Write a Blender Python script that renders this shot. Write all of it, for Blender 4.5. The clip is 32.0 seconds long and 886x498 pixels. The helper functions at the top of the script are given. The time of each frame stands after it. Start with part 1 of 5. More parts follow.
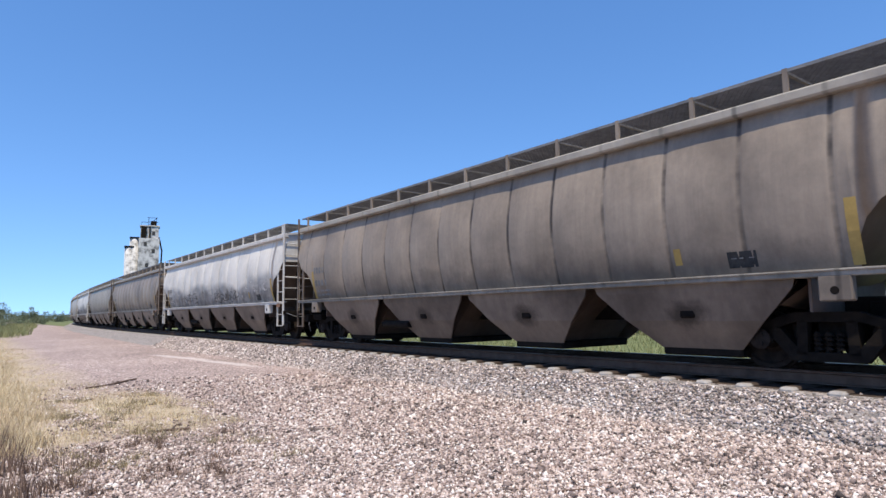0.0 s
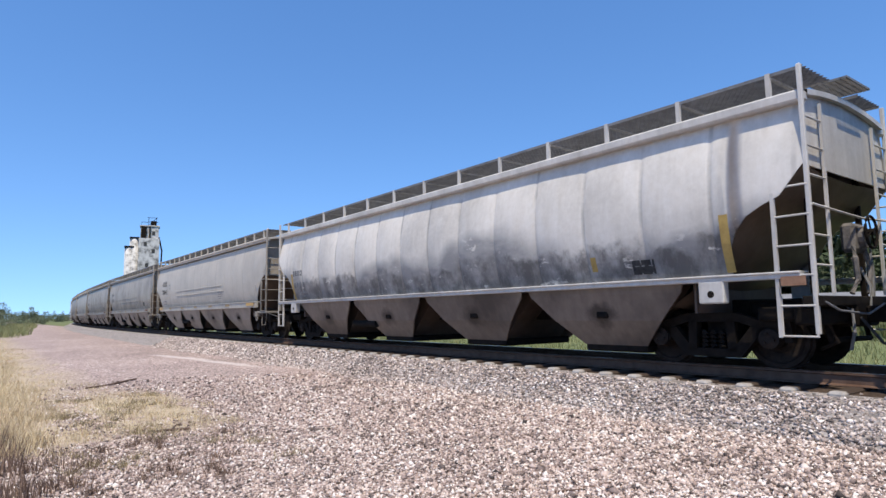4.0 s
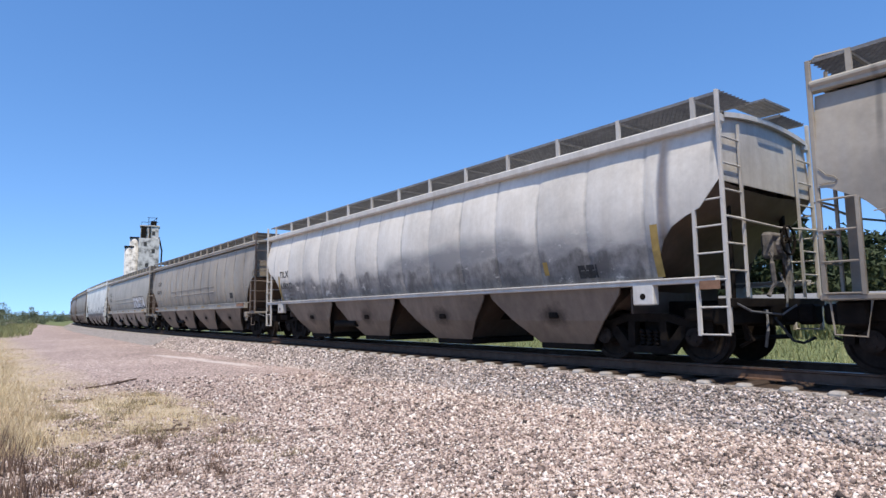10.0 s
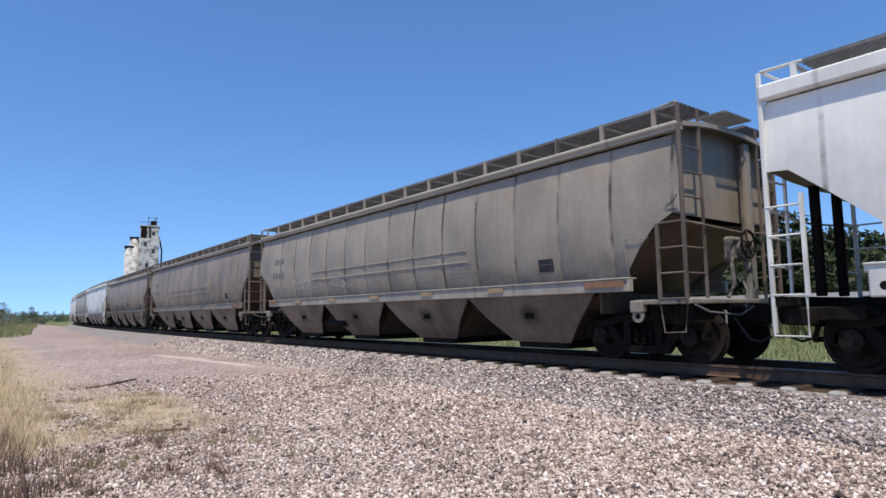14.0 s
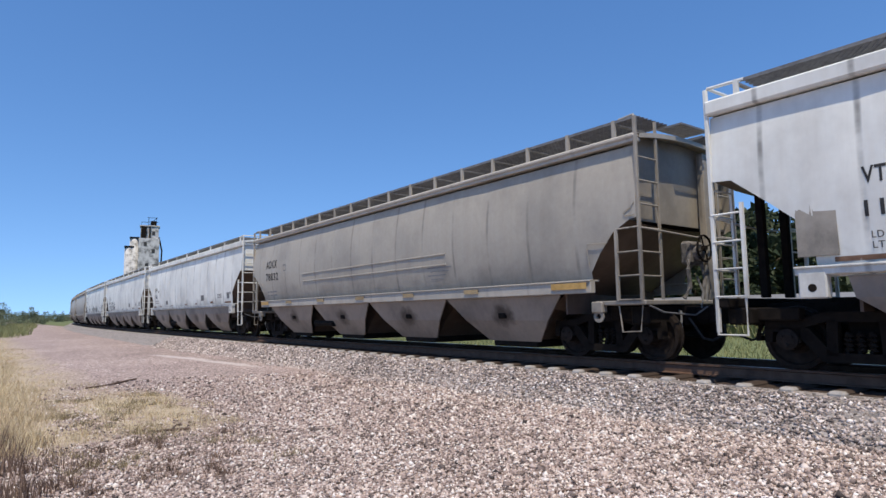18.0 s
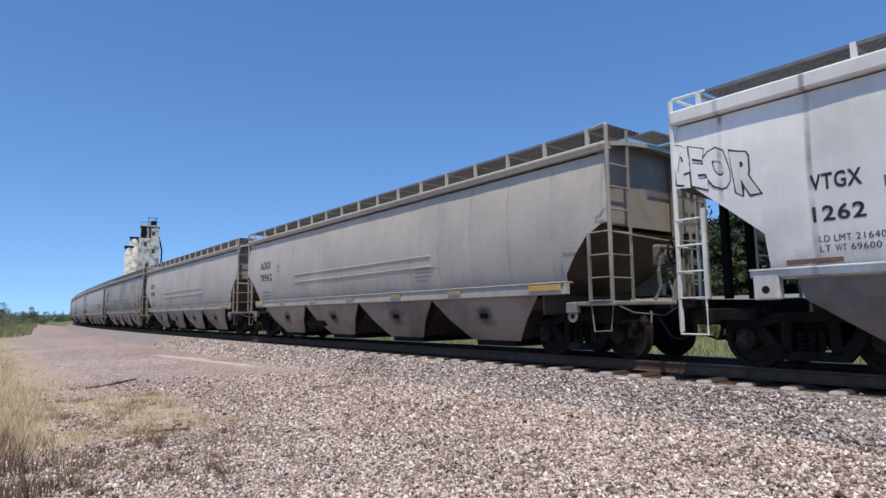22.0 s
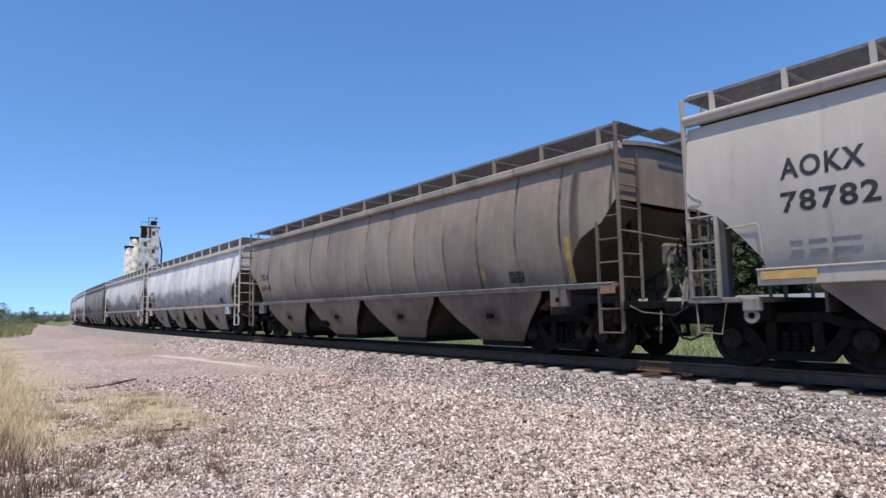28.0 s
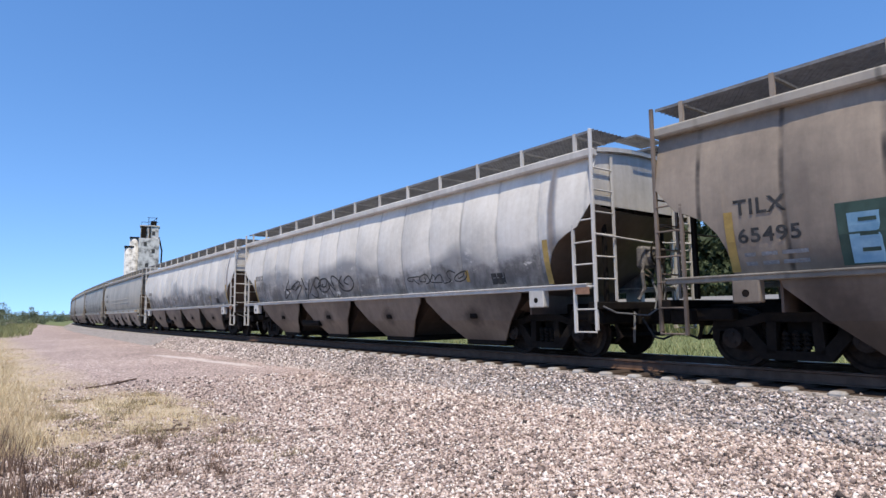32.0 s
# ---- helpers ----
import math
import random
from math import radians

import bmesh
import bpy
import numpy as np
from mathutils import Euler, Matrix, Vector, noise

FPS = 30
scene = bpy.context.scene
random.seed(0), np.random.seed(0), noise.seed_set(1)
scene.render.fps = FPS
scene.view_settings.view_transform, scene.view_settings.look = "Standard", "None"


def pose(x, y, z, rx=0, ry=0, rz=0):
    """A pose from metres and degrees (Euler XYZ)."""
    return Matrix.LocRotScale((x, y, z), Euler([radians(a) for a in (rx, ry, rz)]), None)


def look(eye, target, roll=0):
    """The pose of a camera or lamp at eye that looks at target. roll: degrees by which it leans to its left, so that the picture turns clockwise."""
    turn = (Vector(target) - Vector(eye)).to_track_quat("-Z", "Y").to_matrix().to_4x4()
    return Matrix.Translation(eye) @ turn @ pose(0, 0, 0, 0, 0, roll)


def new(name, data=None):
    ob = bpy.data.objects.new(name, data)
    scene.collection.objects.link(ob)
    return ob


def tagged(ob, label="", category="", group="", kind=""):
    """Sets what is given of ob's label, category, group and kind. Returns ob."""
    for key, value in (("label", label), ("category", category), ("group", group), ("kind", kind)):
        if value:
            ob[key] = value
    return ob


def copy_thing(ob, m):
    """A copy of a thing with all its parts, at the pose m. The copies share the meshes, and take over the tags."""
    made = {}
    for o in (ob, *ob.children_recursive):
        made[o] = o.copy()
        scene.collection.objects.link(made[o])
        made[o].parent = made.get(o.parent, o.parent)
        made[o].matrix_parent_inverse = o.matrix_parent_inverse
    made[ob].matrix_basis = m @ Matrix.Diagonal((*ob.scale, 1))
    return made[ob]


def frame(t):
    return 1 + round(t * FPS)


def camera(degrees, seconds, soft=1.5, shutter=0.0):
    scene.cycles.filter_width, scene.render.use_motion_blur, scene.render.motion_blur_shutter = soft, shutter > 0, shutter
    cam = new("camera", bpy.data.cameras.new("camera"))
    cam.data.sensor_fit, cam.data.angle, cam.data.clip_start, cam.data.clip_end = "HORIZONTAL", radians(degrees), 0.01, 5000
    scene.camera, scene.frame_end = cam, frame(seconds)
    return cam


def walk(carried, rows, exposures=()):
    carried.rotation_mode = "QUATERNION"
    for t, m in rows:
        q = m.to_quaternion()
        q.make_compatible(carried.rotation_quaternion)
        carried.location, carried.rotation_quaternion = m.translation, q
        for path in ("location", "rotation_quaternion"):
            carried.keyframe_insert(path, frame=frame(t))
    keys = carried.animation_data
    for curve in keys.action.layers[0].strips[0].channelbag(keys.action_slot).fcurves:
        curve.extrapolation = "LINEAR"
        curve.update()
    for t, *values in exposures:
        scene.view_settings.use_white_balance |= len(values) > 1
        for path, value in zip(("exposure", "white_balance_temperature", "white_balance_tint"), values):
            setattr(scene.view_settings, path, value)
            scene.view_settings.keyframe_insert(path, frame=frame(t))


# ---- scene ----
# camera: stands still beside the track, eye 1.6 m over the gravel
YAW, PITCH, ROLL = math.radians(37.39), math.radians(6.016), -0.81
EYE = (0.0, 0.0, 0.90)
cam = camera(72.26, 32.0, soft=1.5)
AIM = (math.sin(YAW) * math.cos(PITCH), math.cos(YAW) * math.cos(PITCH), 0.90 + math.sin(PITCH))
walk(cam, [(0.0, look(EYE, AIM, ROLL)), (32.0, look(EYE, AIM, ROLL))],
     [(0.0, 0.16), (1.0, 0.17), (2.0, 0.12), (3.0, 0.16), (6.0, 0.05), (7.0, 0.09), (8.0, 0.14), (9.0, 0.10), (10.0, 0.13), (11.0, 0.05), (12.0, 0.14), (13.0, -0.02), (14.0, -0.06),
      (17.0, 0.05), (18.0, -0.13), (19.0, -0.05), (20.0, -0.19), (21.0, -0.21), (22.0, -0.20), (23.0, -0.04), (24.0, 0.03), (25.0, 0.09), (28.0, 0.02), (29.0, 0.13), (30.0, 0.0), (31.0, 0.02), (32.0, 0.15)])

# sun and sky
SUN = Vector((-0.295, -0.33, 0.895)).normalized()
world = bpy.data.worlds.new("sky")
scene.world = world
world.use_nodes = True
wn = world.node_tree
sky = wn.nodes.new("ShaderNodeTexSky")
sky.sky_type = "NISHITA"
sky.sun_disc = False
sky.sun_elevation = math.asin(SUN.z)
sky.sun_rotation = math.atan2(SUN.x, SUN.y)
sky.altitude = 300
sky.air_density = 1.0
sky.dust_density = 0.15
sky.ozone_density = 2.6
tone = wn.nodes.new("ShaderNodeHueSaturation")
tone.inputs["Saturation"].default_value = 1.20
tone.inputs["Hue"].default_value = 0.5035
# the haze stays low: the clear blue comes down almost to the horizon
way = wn.nodes.new("ShaderNodeTexCoord")
lift = wn.nodes.new("ShaderNodeVectorMath")
lift.operation = "ADD"
lift.inputs[1].default_value = (0, 0, 0.15)
unit = wn.nodes.new("ShaderNodeVectorMath")
unit.operation = "NORMALIZE"
wn.links.new(way.outputs["Generated"], lift.inputs[0])
wn.links.new(lift.outputs[0], unit.inputs[0])
wn.links.new(unit.outputs[0], sky.inputs[0])
wn.links.new(sky.outputs[0], tone.inputs["Color"])
wn.links.new(tone.outputs[0], wn.nodes["Background"].inputs[0])
wn.nodes["Background"].inputs[1].default_value = 0.214
sun = new("sun", bpy.data.lights.new("sun", "SUN"))
sun.data.energy, sun.data.angle, sun.data.color = 4.6, math.radians(0.53), (1.0, 0.89, 0.725)
sun.matrix_world = look(SUN * 100, (0, 0, 0))

# ---- materials ----
def mat(name, rough=0.8, metal=0.0):
    m = bpy.data.materials.new(name)
    m.use_nodes = True
    b = m.node_tree.nodes["Principled BSDF"]
    b.inputs["Roughness"].default_value = rough
    b.inputs["Metallic"].default_value = metal
    b.inputs["Specular IOR Level"].default_value = 0.3
    return m, m.node_tree, b


def node(t, kind, **sets):
    n = t.nodes.new("ShaderNode" + kind)
    for k, v in sets.items():
        n.inputs[k].default_value = v
    return n


def coords(t, scale=(1, 1, 1), jitter=False):
    """Object coordinates, scaled; with jitter each object gets its own piece of the pattern."""
    c = t.nodes.new("ShaderNodeTexCoord")
    m = t.nodes.new("ShaderNodeMapping")
    m.inputs["Scale"].default_value = scale
    t.links.new(c.outputs["Object"], m.inputs["Vector"])
    if jitter:
        o = t.nodes.new("ShaderNodeObjectInfo")
        x = node(t, "Math")
        x.operation = "MULTIPLY"
        x.inputs[1].default_value = 57.0
        t.links.new(o.outputs["Random"], x.inputs[0])
        t.links.new(x.outputs[0], m.inputs["Location"])
    return m.outputs[0]


def noise_tex(t, vec, scale, detail=4.0, rough=0.6):
    n = node(t, "TexNoise", Scale=scale, Detail=detail, Roughness=rough)
    t.links.new(vec, n.inputs["Vector"])
    return n.outputs["Fac"]


def ramp(t, fac, stops):
    r = t.nodes.new("ShaderNodeValToRGB")
    els = r.color_ramp.elements
    while len(els) < len(stops):
        els.new(0.5)
    for e, (p, c) in zip(els, stops):
        e.position = p
        e.color = (*c, 1) if len(c) == 3 else c
    t.links.new(fac, r.inputs[0])
    return r.outputs[0]


def grey(v):
    return (v, v, v)


def mix(t, fac, a, b, mode="MIX"):
    n = t.nodes.new("ShaderNodeMix")
    n.data_type, n.blend_type = "RGBA", mode
    for sock, val in ((n.inputs[0], fac), (n.inputs[6], a), (n.inputs[7], b)):
        if isinstance(val, bpy.types.NodeSocket):
            t.links.new(val, sock)
        elif isinstance(val, (int, float)):
            sock.default_value = val
        else:
            sock.default_value = (*val, 1)
    return n.outputs[2]


def bump(t, b, fac, strength, dist=0.02):
    n = node(t, "Bump", Strength=strength, Distance=dist)
    t.links.new(fac, n.inputs["Height"])
    t.links.new(n.outputs[0], b.inputs["Normal"])


def math_node(t, op, a, b=None):
    n = t.nodes.new("ShaderNodeMath")
    n.operation = op
    for sock, val in ((n.inputs[0], a), (n.inputs[1], b)):
        if val is None:
            continue
        if isinstance(val, bpy.types.NodeSocket):
            t.links.new(val, sock)
        else:
            sock.default_value = val
    return n.outputs[0]


def paint(name, base, dust, soot, dusty=0.5, sooty=0.3, line=None, seam=0.0, grain=0.2, rough=0.5, grime=0.95, film=None):
    """Weathered car paint: streaks of dust running down, soot blotches, and where line is given road grime with a ragged edge up to that height."""
    m, t, b = mat(name, rough)
    v = coords(t, (1, 1, 1), True)
    streak = noise_tex(t, coords(t, (5, 5, 0.35), True), 1.0, 5, 0.65)
    blotch = noise_tex(t, v, 0.55, 5, 0.6)
    fine = noise_tex(t, v, 9.0, 6, 0.7)
    f1 = ramp(t, streak, [(0.36, grey(0)), (0.72, grey(dusty))])
    col = mix(t, f1, base, dust)
    f2 = ramp(t, blotch, [(0.42, grey(0)), (0.7, grey(sooty))])
    col = mix(t, f2, col, soot)
    col = mix(t, grain, col, ramp(t, fine, [(0.3, grey(0.35)), (0.7, grey(0.75))]), "OVERLAY")
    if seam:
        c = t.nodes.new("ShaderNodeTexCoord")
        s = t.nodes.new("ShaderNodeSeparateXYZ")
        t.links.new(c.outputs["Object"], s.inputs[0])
        # a dark line along every weld, in broken lengths
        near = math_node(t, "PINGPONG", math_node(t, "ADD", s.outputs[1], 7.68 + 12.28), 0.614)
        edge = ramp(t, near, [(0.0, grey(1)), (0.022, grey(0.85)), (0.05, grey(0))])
        broken = ramp(t, noise_tex(t, coords(t, (0.6, 0.6, 1.2), True), 1.0, 4, 0.6), [(0.38, grey(0)), (0.6, grey(seam))])
        col = mix(t, math_node(t, "MULTIPLY", edge, broken), col, tuple(q * 0.45 for q in soot))
    if line:
        c = t.nodes.new("ShaderNodeTexCoord")
        s = t.nodes.new("ShaderNodeSeparateXYZ")
        t.links.new(c.outputs["Object"], s.inputs[0])
        if film:
            # a soft film of road dirt up to a slow wavy edge
            wave = noise_tex(t, coords(t, (0.32, 0.32, 0.35), True), 1.0, 3, 0.55)
            h = math_node(t, "ADD", s.outputs[2], math_node(t, "MULTIPLY", wave, -2.4))
            low = t.nodes.new("ShaderNodeClamp")
            t.links.new(math_node(t, "MULTIPLY", math_node(t, "SUBTRACT", h, line - 1.15), -2.6), low.inputs[0])
            smear = ramp(t, noise_tex(t, coords(t, (0.9, 0.9, 2.2), True), 1.0, 6, 0.65), [(0.3, grey(0.45)), (0.55, grey(0.9))])
            col = mix(t, math_node(t, "MULTIPLY", low.outputs[0], smear), col, film)
        wav = noise_tex(t, coords(t, (0.8, 0.8, 0.9), True), 1.3, 6, 0.62)
        h = math_node(t, "ADD", s.outputs[2], math_node(t, "MULTIPLY", wav, -1.5))
        lo = math_node(t, "MULTIPLY", math_node(t, "SUBTRACT", h, line - (0.75 if not film else 1.05)), -3.2 if not film else -7.0)
        n = t.nodes.new("ShaderNodeClamp")
        t.links.new(lo, n.inputs[0])
        torn = math_node(t, "MULTIPLY", n.outputs[0], ramp(t, noise_tex(t, coords(t, (1, 1, 0.6), True), 2.2, 6, 0.7), [(0.36, grey(0.3 * grime if not film else 0.0)), (0.6, grey(grime))]))
        col = mix(t, torn, col, soot)
        if film:
            # pale scrapes through the dirt
            scrape = ramp(t, noise_tex(t, coords(t, (1.6, 1.6, 3.0), True), 1.0, 7, 0.75), [(0.60, grey(0)), (0.66, grey(0.8))])
            col = mix(t, math_node(t, "MULTIPLY", low.outputs[0], scrape), col, base)
    t.links.new(col, b.inputs["Base Color"])
    bump(t, b, fine, grain * 0.5, 0.01)
    return m


def plain(name, stops, scale=4.0, rough=0.8, metal=0.0, strength=0.3, dist=0.01, stretch=(1, 1, 1), jitter=True):
    m, t, b = mat(name, rough, metal)
    v = coords(t, stretch, jitter)
    f = noise_tex(t, v, scale, 6, 0.65)
    big = noise_tex(t, v, scale * 0.13, 3, 0.5)
    col = ramp(t, f, stops)
    col = mix(t, 0.35, col, ramp(t, big, [(0.3, grey(0.3)), (0.7, grey(0.72))]), "OVERLAY")
    t.links.new(col, b.inputs["Base Color"])
    if strength:
        bump(t, b, f, strength, dist)
    return m


DUST, SOOT = (0.30, 0.25, 0.20), (0.085, 0.075, 0.07)
PAINTS = {
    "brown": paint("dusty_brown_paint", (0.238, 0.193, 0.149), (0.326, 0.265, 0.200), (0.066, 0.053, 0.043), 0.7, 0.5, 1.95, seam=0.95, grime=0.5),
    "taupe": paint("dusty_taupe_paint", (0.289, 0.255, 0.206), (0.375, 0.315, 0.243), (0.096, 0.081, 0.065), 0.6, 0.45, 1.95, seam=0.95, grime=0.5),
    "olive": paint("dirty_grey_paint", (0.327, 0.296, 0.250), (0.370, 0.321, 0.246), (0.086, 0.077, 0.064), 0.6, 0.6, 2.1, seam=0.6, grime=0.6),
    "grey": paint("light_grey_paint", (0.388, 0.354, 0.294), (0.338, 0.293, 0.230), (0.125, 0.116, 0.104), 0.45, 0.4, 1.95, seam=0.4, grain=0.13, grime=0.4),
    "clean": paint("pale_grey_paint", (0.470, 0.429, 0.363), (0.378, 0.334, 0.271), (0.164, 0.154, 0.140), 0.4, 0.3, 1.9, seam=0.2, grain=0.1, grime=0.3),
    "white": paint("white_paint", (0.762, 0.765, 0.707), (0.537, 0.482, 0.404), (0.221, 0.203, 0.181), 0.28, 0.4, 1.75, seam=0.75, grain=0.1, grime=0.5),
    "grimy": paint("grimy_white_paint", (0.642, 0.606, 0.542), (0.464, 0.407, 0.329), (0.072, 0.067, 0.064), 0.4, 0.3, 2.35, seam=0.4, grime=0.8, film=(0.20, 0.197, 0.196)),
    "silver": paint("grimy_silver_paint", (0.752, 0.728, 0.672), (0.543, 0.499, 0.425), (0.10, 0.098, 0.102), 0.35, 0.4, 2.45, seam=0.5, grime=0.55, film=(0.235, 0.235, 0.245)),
}
TRIM = paint("dusty_white_trim", (0.55, 0.53, 0.49), (0.38, 0.34, 0.29), (0.2, 0.18, 0.16), 0.6, 0.45)
BAYS = {
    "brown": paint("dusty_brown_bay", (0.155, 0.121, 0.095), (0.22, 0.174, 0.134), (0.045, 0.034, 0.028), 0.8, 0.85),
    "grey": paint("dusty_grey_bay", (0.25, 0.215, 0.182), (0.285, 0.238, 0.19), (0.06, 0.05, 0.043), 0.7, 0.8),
}
def stain_bays(m):
    """A dark oily smudge round the bracket in the middle of every bay side."""
    t = m.node_tree
    b = t.nodes["Principled BSDF"]
    col = b.inputs["Base Color"].links[0].from_socket
    c = t.nodes.new("ShaderNodeTexCoord")
    s = t.nodes.new("ShaderNodeSeparateXYZ")
    t.links.new(c.outputs["Object"], s.inputs[0])
    along = math_node(t, "PINGPONG", math_node(t, "ADD", s.outputs[1], 5.4 + 36.3), 1.815)
    up = math_node(t, "MULTIPLY", math_node(t, "SUBTRACT", s.outputs[2], 0.82), 1.5)
    far = math_node(t, "SQRT", math_node(t, "ADD", math_node(t, "MULTIPLY", along, along), math_node(t, "MULTIPLY", up, up)))
    ragged = math_node(t, "ADD", far, math_node(t, "MULTIPLY", noise_tex(t, coords(t, (1, 1, 1), True), 4.0, 5, 0.65), 0.5))
    t.links.new(mix(t, ramp(t, ragged, [(0.42, grey(0.88)), (0.66, grey(0))]), col, (0.035, 0.027, 0.022)), b.inputs["Base Color"])


for m in BAYS.values():
    stain_bays(m)
# soot brown taken darker than the bays, with underside shade painted in
slope_brown = paint("sooty_shaded_slope", (0.115, 0.082, 0.063), (0.155, 0.113, 0.087), (0.035, 0.027, 0.022), 0.6, 0.7)
# ballast below the cars: the train's shadow painted in as a dark colour
darkened = plain("shaded_ballast", [(0.3, (0.03, 0.021, 0.016)), (0.7, (0.10, 0.072, 0.055))], 14, 0.95, jitter=False)
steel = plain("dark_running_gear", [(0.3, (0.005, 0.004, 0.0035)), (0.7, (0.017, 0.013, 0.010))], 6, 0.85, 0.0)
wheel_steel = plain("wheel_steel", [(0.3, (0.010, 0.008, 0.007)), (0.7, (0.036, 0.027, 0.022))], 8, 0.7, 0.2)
grate_steel = plain("galvanised_grating", [(0.3, grey(0.11)), (0.7, grey(0.20))], 8, 0.6, 0.0)
gear_grey = plain("dusty_grey_gear", [(0.3, grey(0.05)), (0.7, (0.22, 0.20, 0.185))], 9, 0.8)
black_paint = plain("black_stencil", [(0.3, grey(0.015)), (0.7, grey(0.05))], 9, 0.7)
orange_paint = plain("yellow_reflective_tape", [(0.3, (0.40, 0.24, 0.07)), (0.7, (0.55, 0.35, 0.12))], 7, 0.5)
rust_paint = plain("rust_red_patch", [(0.3, (0.16, 0.085, 0.05)), (0.7, (0.28, 0.16, 0.10))], 7, 0.8)
white_letters = plain("white_spray_paint", [(0.3, grey(0.46)), (0.7, grey(0.62))], 7, 0.6)
blue_spray = plain("blue_spray_paint", [(0.3, (0.10, 0.24, 0.36)), (0.7, (0.26, 0.42, 0.52))], 3, 0.6)
rail_steel = plain("rail_steel", [(0.3, (0.085, 0.05, 0.035)), (0.7, (0.145, 0.09, 0.064))], 5, 0.9, 0.0)
rail_top = plain("polished_rail_head", [(0.3, grey(0.30)), (0.7, grey(0.45))], 5, 0.28, 0.9)
concrete = plain("weathered_concrete", [(0.3, (0.36, 0.34, 0.31)), (0.7, (0.52, 0.49, 0.45))], 7, 0.9)


for m in (steel, wheel_steel, rail_steel, slope_brown, darkened):
    m.node_tree.nodes["Principled BSDF"].inputs["Specular IOR Level"].default_value = 0.12


def stone_mat(name, stops):
    m, t, b = mat(name, 0.9)
    g = t.nodes.new("ShaderNodeNewGeometry")
    col = ramp(t, g.outputs["Random Per Island"], stops)
    f = noise_tex(t, coords(t), 60, 4, 0.6)
    big = noise_tex(t, coords(t), 0.45, 4, 0.6)
    col = mix(t, 0.3, col, ramp(t, f, [(0.3, grey(0.3)), (0.7, grey(0.75))]), "OVERLAY")
    col = mix(t, 0.5, col, ramp(t, big, [(0.35, grey(0.33)), (0.65, grey(0.64))]), "OVERLAY")
    t.links.new(col, b.inputs["Base Color"])
    bump(t, b, f, 0.4, 0.01)
    return m


pink_stone = stone_mat("pink_gravel_stones", [(0.0, (0.05, 0.04, 0.036)), (0.22, (0.22, 0.168, 0.146)), (0.5, (0.435, 0.332, 0.284)), (0.8, (0.62, 0.505, 0.437)), (1.0, (0.86, 0.79, 0.715))])
grey_stone = stone_mat("grey_ballast_stones", [(0.0, (0.05, 0.042, 0.038)), (0.25, (0.24, 0.195, 0.172)), (0.65, (0.43, 0.355, 0.318)), (0.88, (0.60, 0.51, 0.465)), (1.0, (0.86, 0.79, 0.73))])


# ---- the line of the track: straight past the camera, then a wide curve to the east ----
TRACK_X, BEND, RADIUS = 10.41, 32.0, 1033.5
GROUND_Z = -0.70


def line(s, lat=0.0):
    """World x, y and heading (radians, clockwise from north) of the track at s metres, lat metres to the right of its middle."""
    if s <= BEND:
        return TRACK_X + lat, s, 0.0
    a = (s - BEND) / RADIUS
    return TRACK_X + RADIUS * (1 - math.cos(a)) + lat * math.cos(a), BEND + RADIUS * math.sin(a) - lat * math.sin(a), a


# ---- mesh helpers ----
def part(name, bm, material, parent=None, label="", at=(0, 0, 0)):
    """Links a bmesh as one mesh object under its thing."""
    if isinstance(bm, bmesh.types.BMesh):
        me = bpy.data.meshes.new(name)
        bm.to_mesh(me)
        bm.free()
    else:
        me = bm
    if material and not me.materials:
        me.materials.append(material)
    ob = new(name, me)
    ob.location = at
    if parent:
        ob.parent = parent
    if label:
        tagged(ob, label)
    return ob


def box(bm, x0, x1, y0, y1, z0, z1, bevel=0.0):
    vs = [bm.verts.new((x, y, z)) for z in (z0, z1) for y in (y0, y1) for x in (x0, x1)]
    fs = [bm.faces.new([vs[i] for i in f]) for f in ((0, 2, 3, 1), (4, 5, 7, 6), (0, 1, 5, 4), (2, 6, 7, 3), (0, 4, 6, 2), (1, 3, 7, 5))]
    if bevel:
        es = list({e for f in fs for e in f.edges})
        bmesh.ops.bevel(bm, geom=es, offset=bevel, segments=1, affect="EDGES")
    return vs


def tube(bm, pts, r, sides=6, closed=False):
    """A round bar along a line of points."""
    pts = [Vector(p) for p in pts]
    rings = []
    for i, p in enumerate(pts):
        a = pts[i - 1] if i else p
        b = pts[i + 1] if i + 1 < len(pts) else p
        d = (b - a).normalized()
        u = d.orthogonal().normalized() if abs(d.z) > 0.9 else d.cross(Vector((0, 0, 1))).normalized()
        w = d.cross(u)
        rings.append([bm.verts.new(p + r * (math.cos(q) * u + math.sin(q) * w)) for q in (2 * math.pi * k / sides for k in range(sides))])
    for a, b in zip(rings, rings[1:]):
        for k in range(sides):
            bm.faces.new((a[k], a[(k + 1) % sides], b[(k + 1) % sides], b[k]))
    bm.faces.new(list(reversed(rings[0])))
    bm.faces.new(rings[-1])


def lathe(bm, prof, sides=24, x0=0.0):
    """A turned body about the x axis from a profile of (x, radius)."""
    rings = []
    for x, r in prof:
        rings.append([bm.verts.new((x0 + x, r * math.cos(2 * math.pi * k / sides), r * math.sin(2 * math.pi * k / sides))) for k in range(sides)])
    for a, b in zip(rings, rings[1:]):
        for k in range(sides):
            bm.faces.new((a[k], b[k], b[(k + 1) % sides], a[(k + 1) % sides]))
    bm.faces.new(rings[0])
    bm.faces.new(list(reversed(rings[-1])))


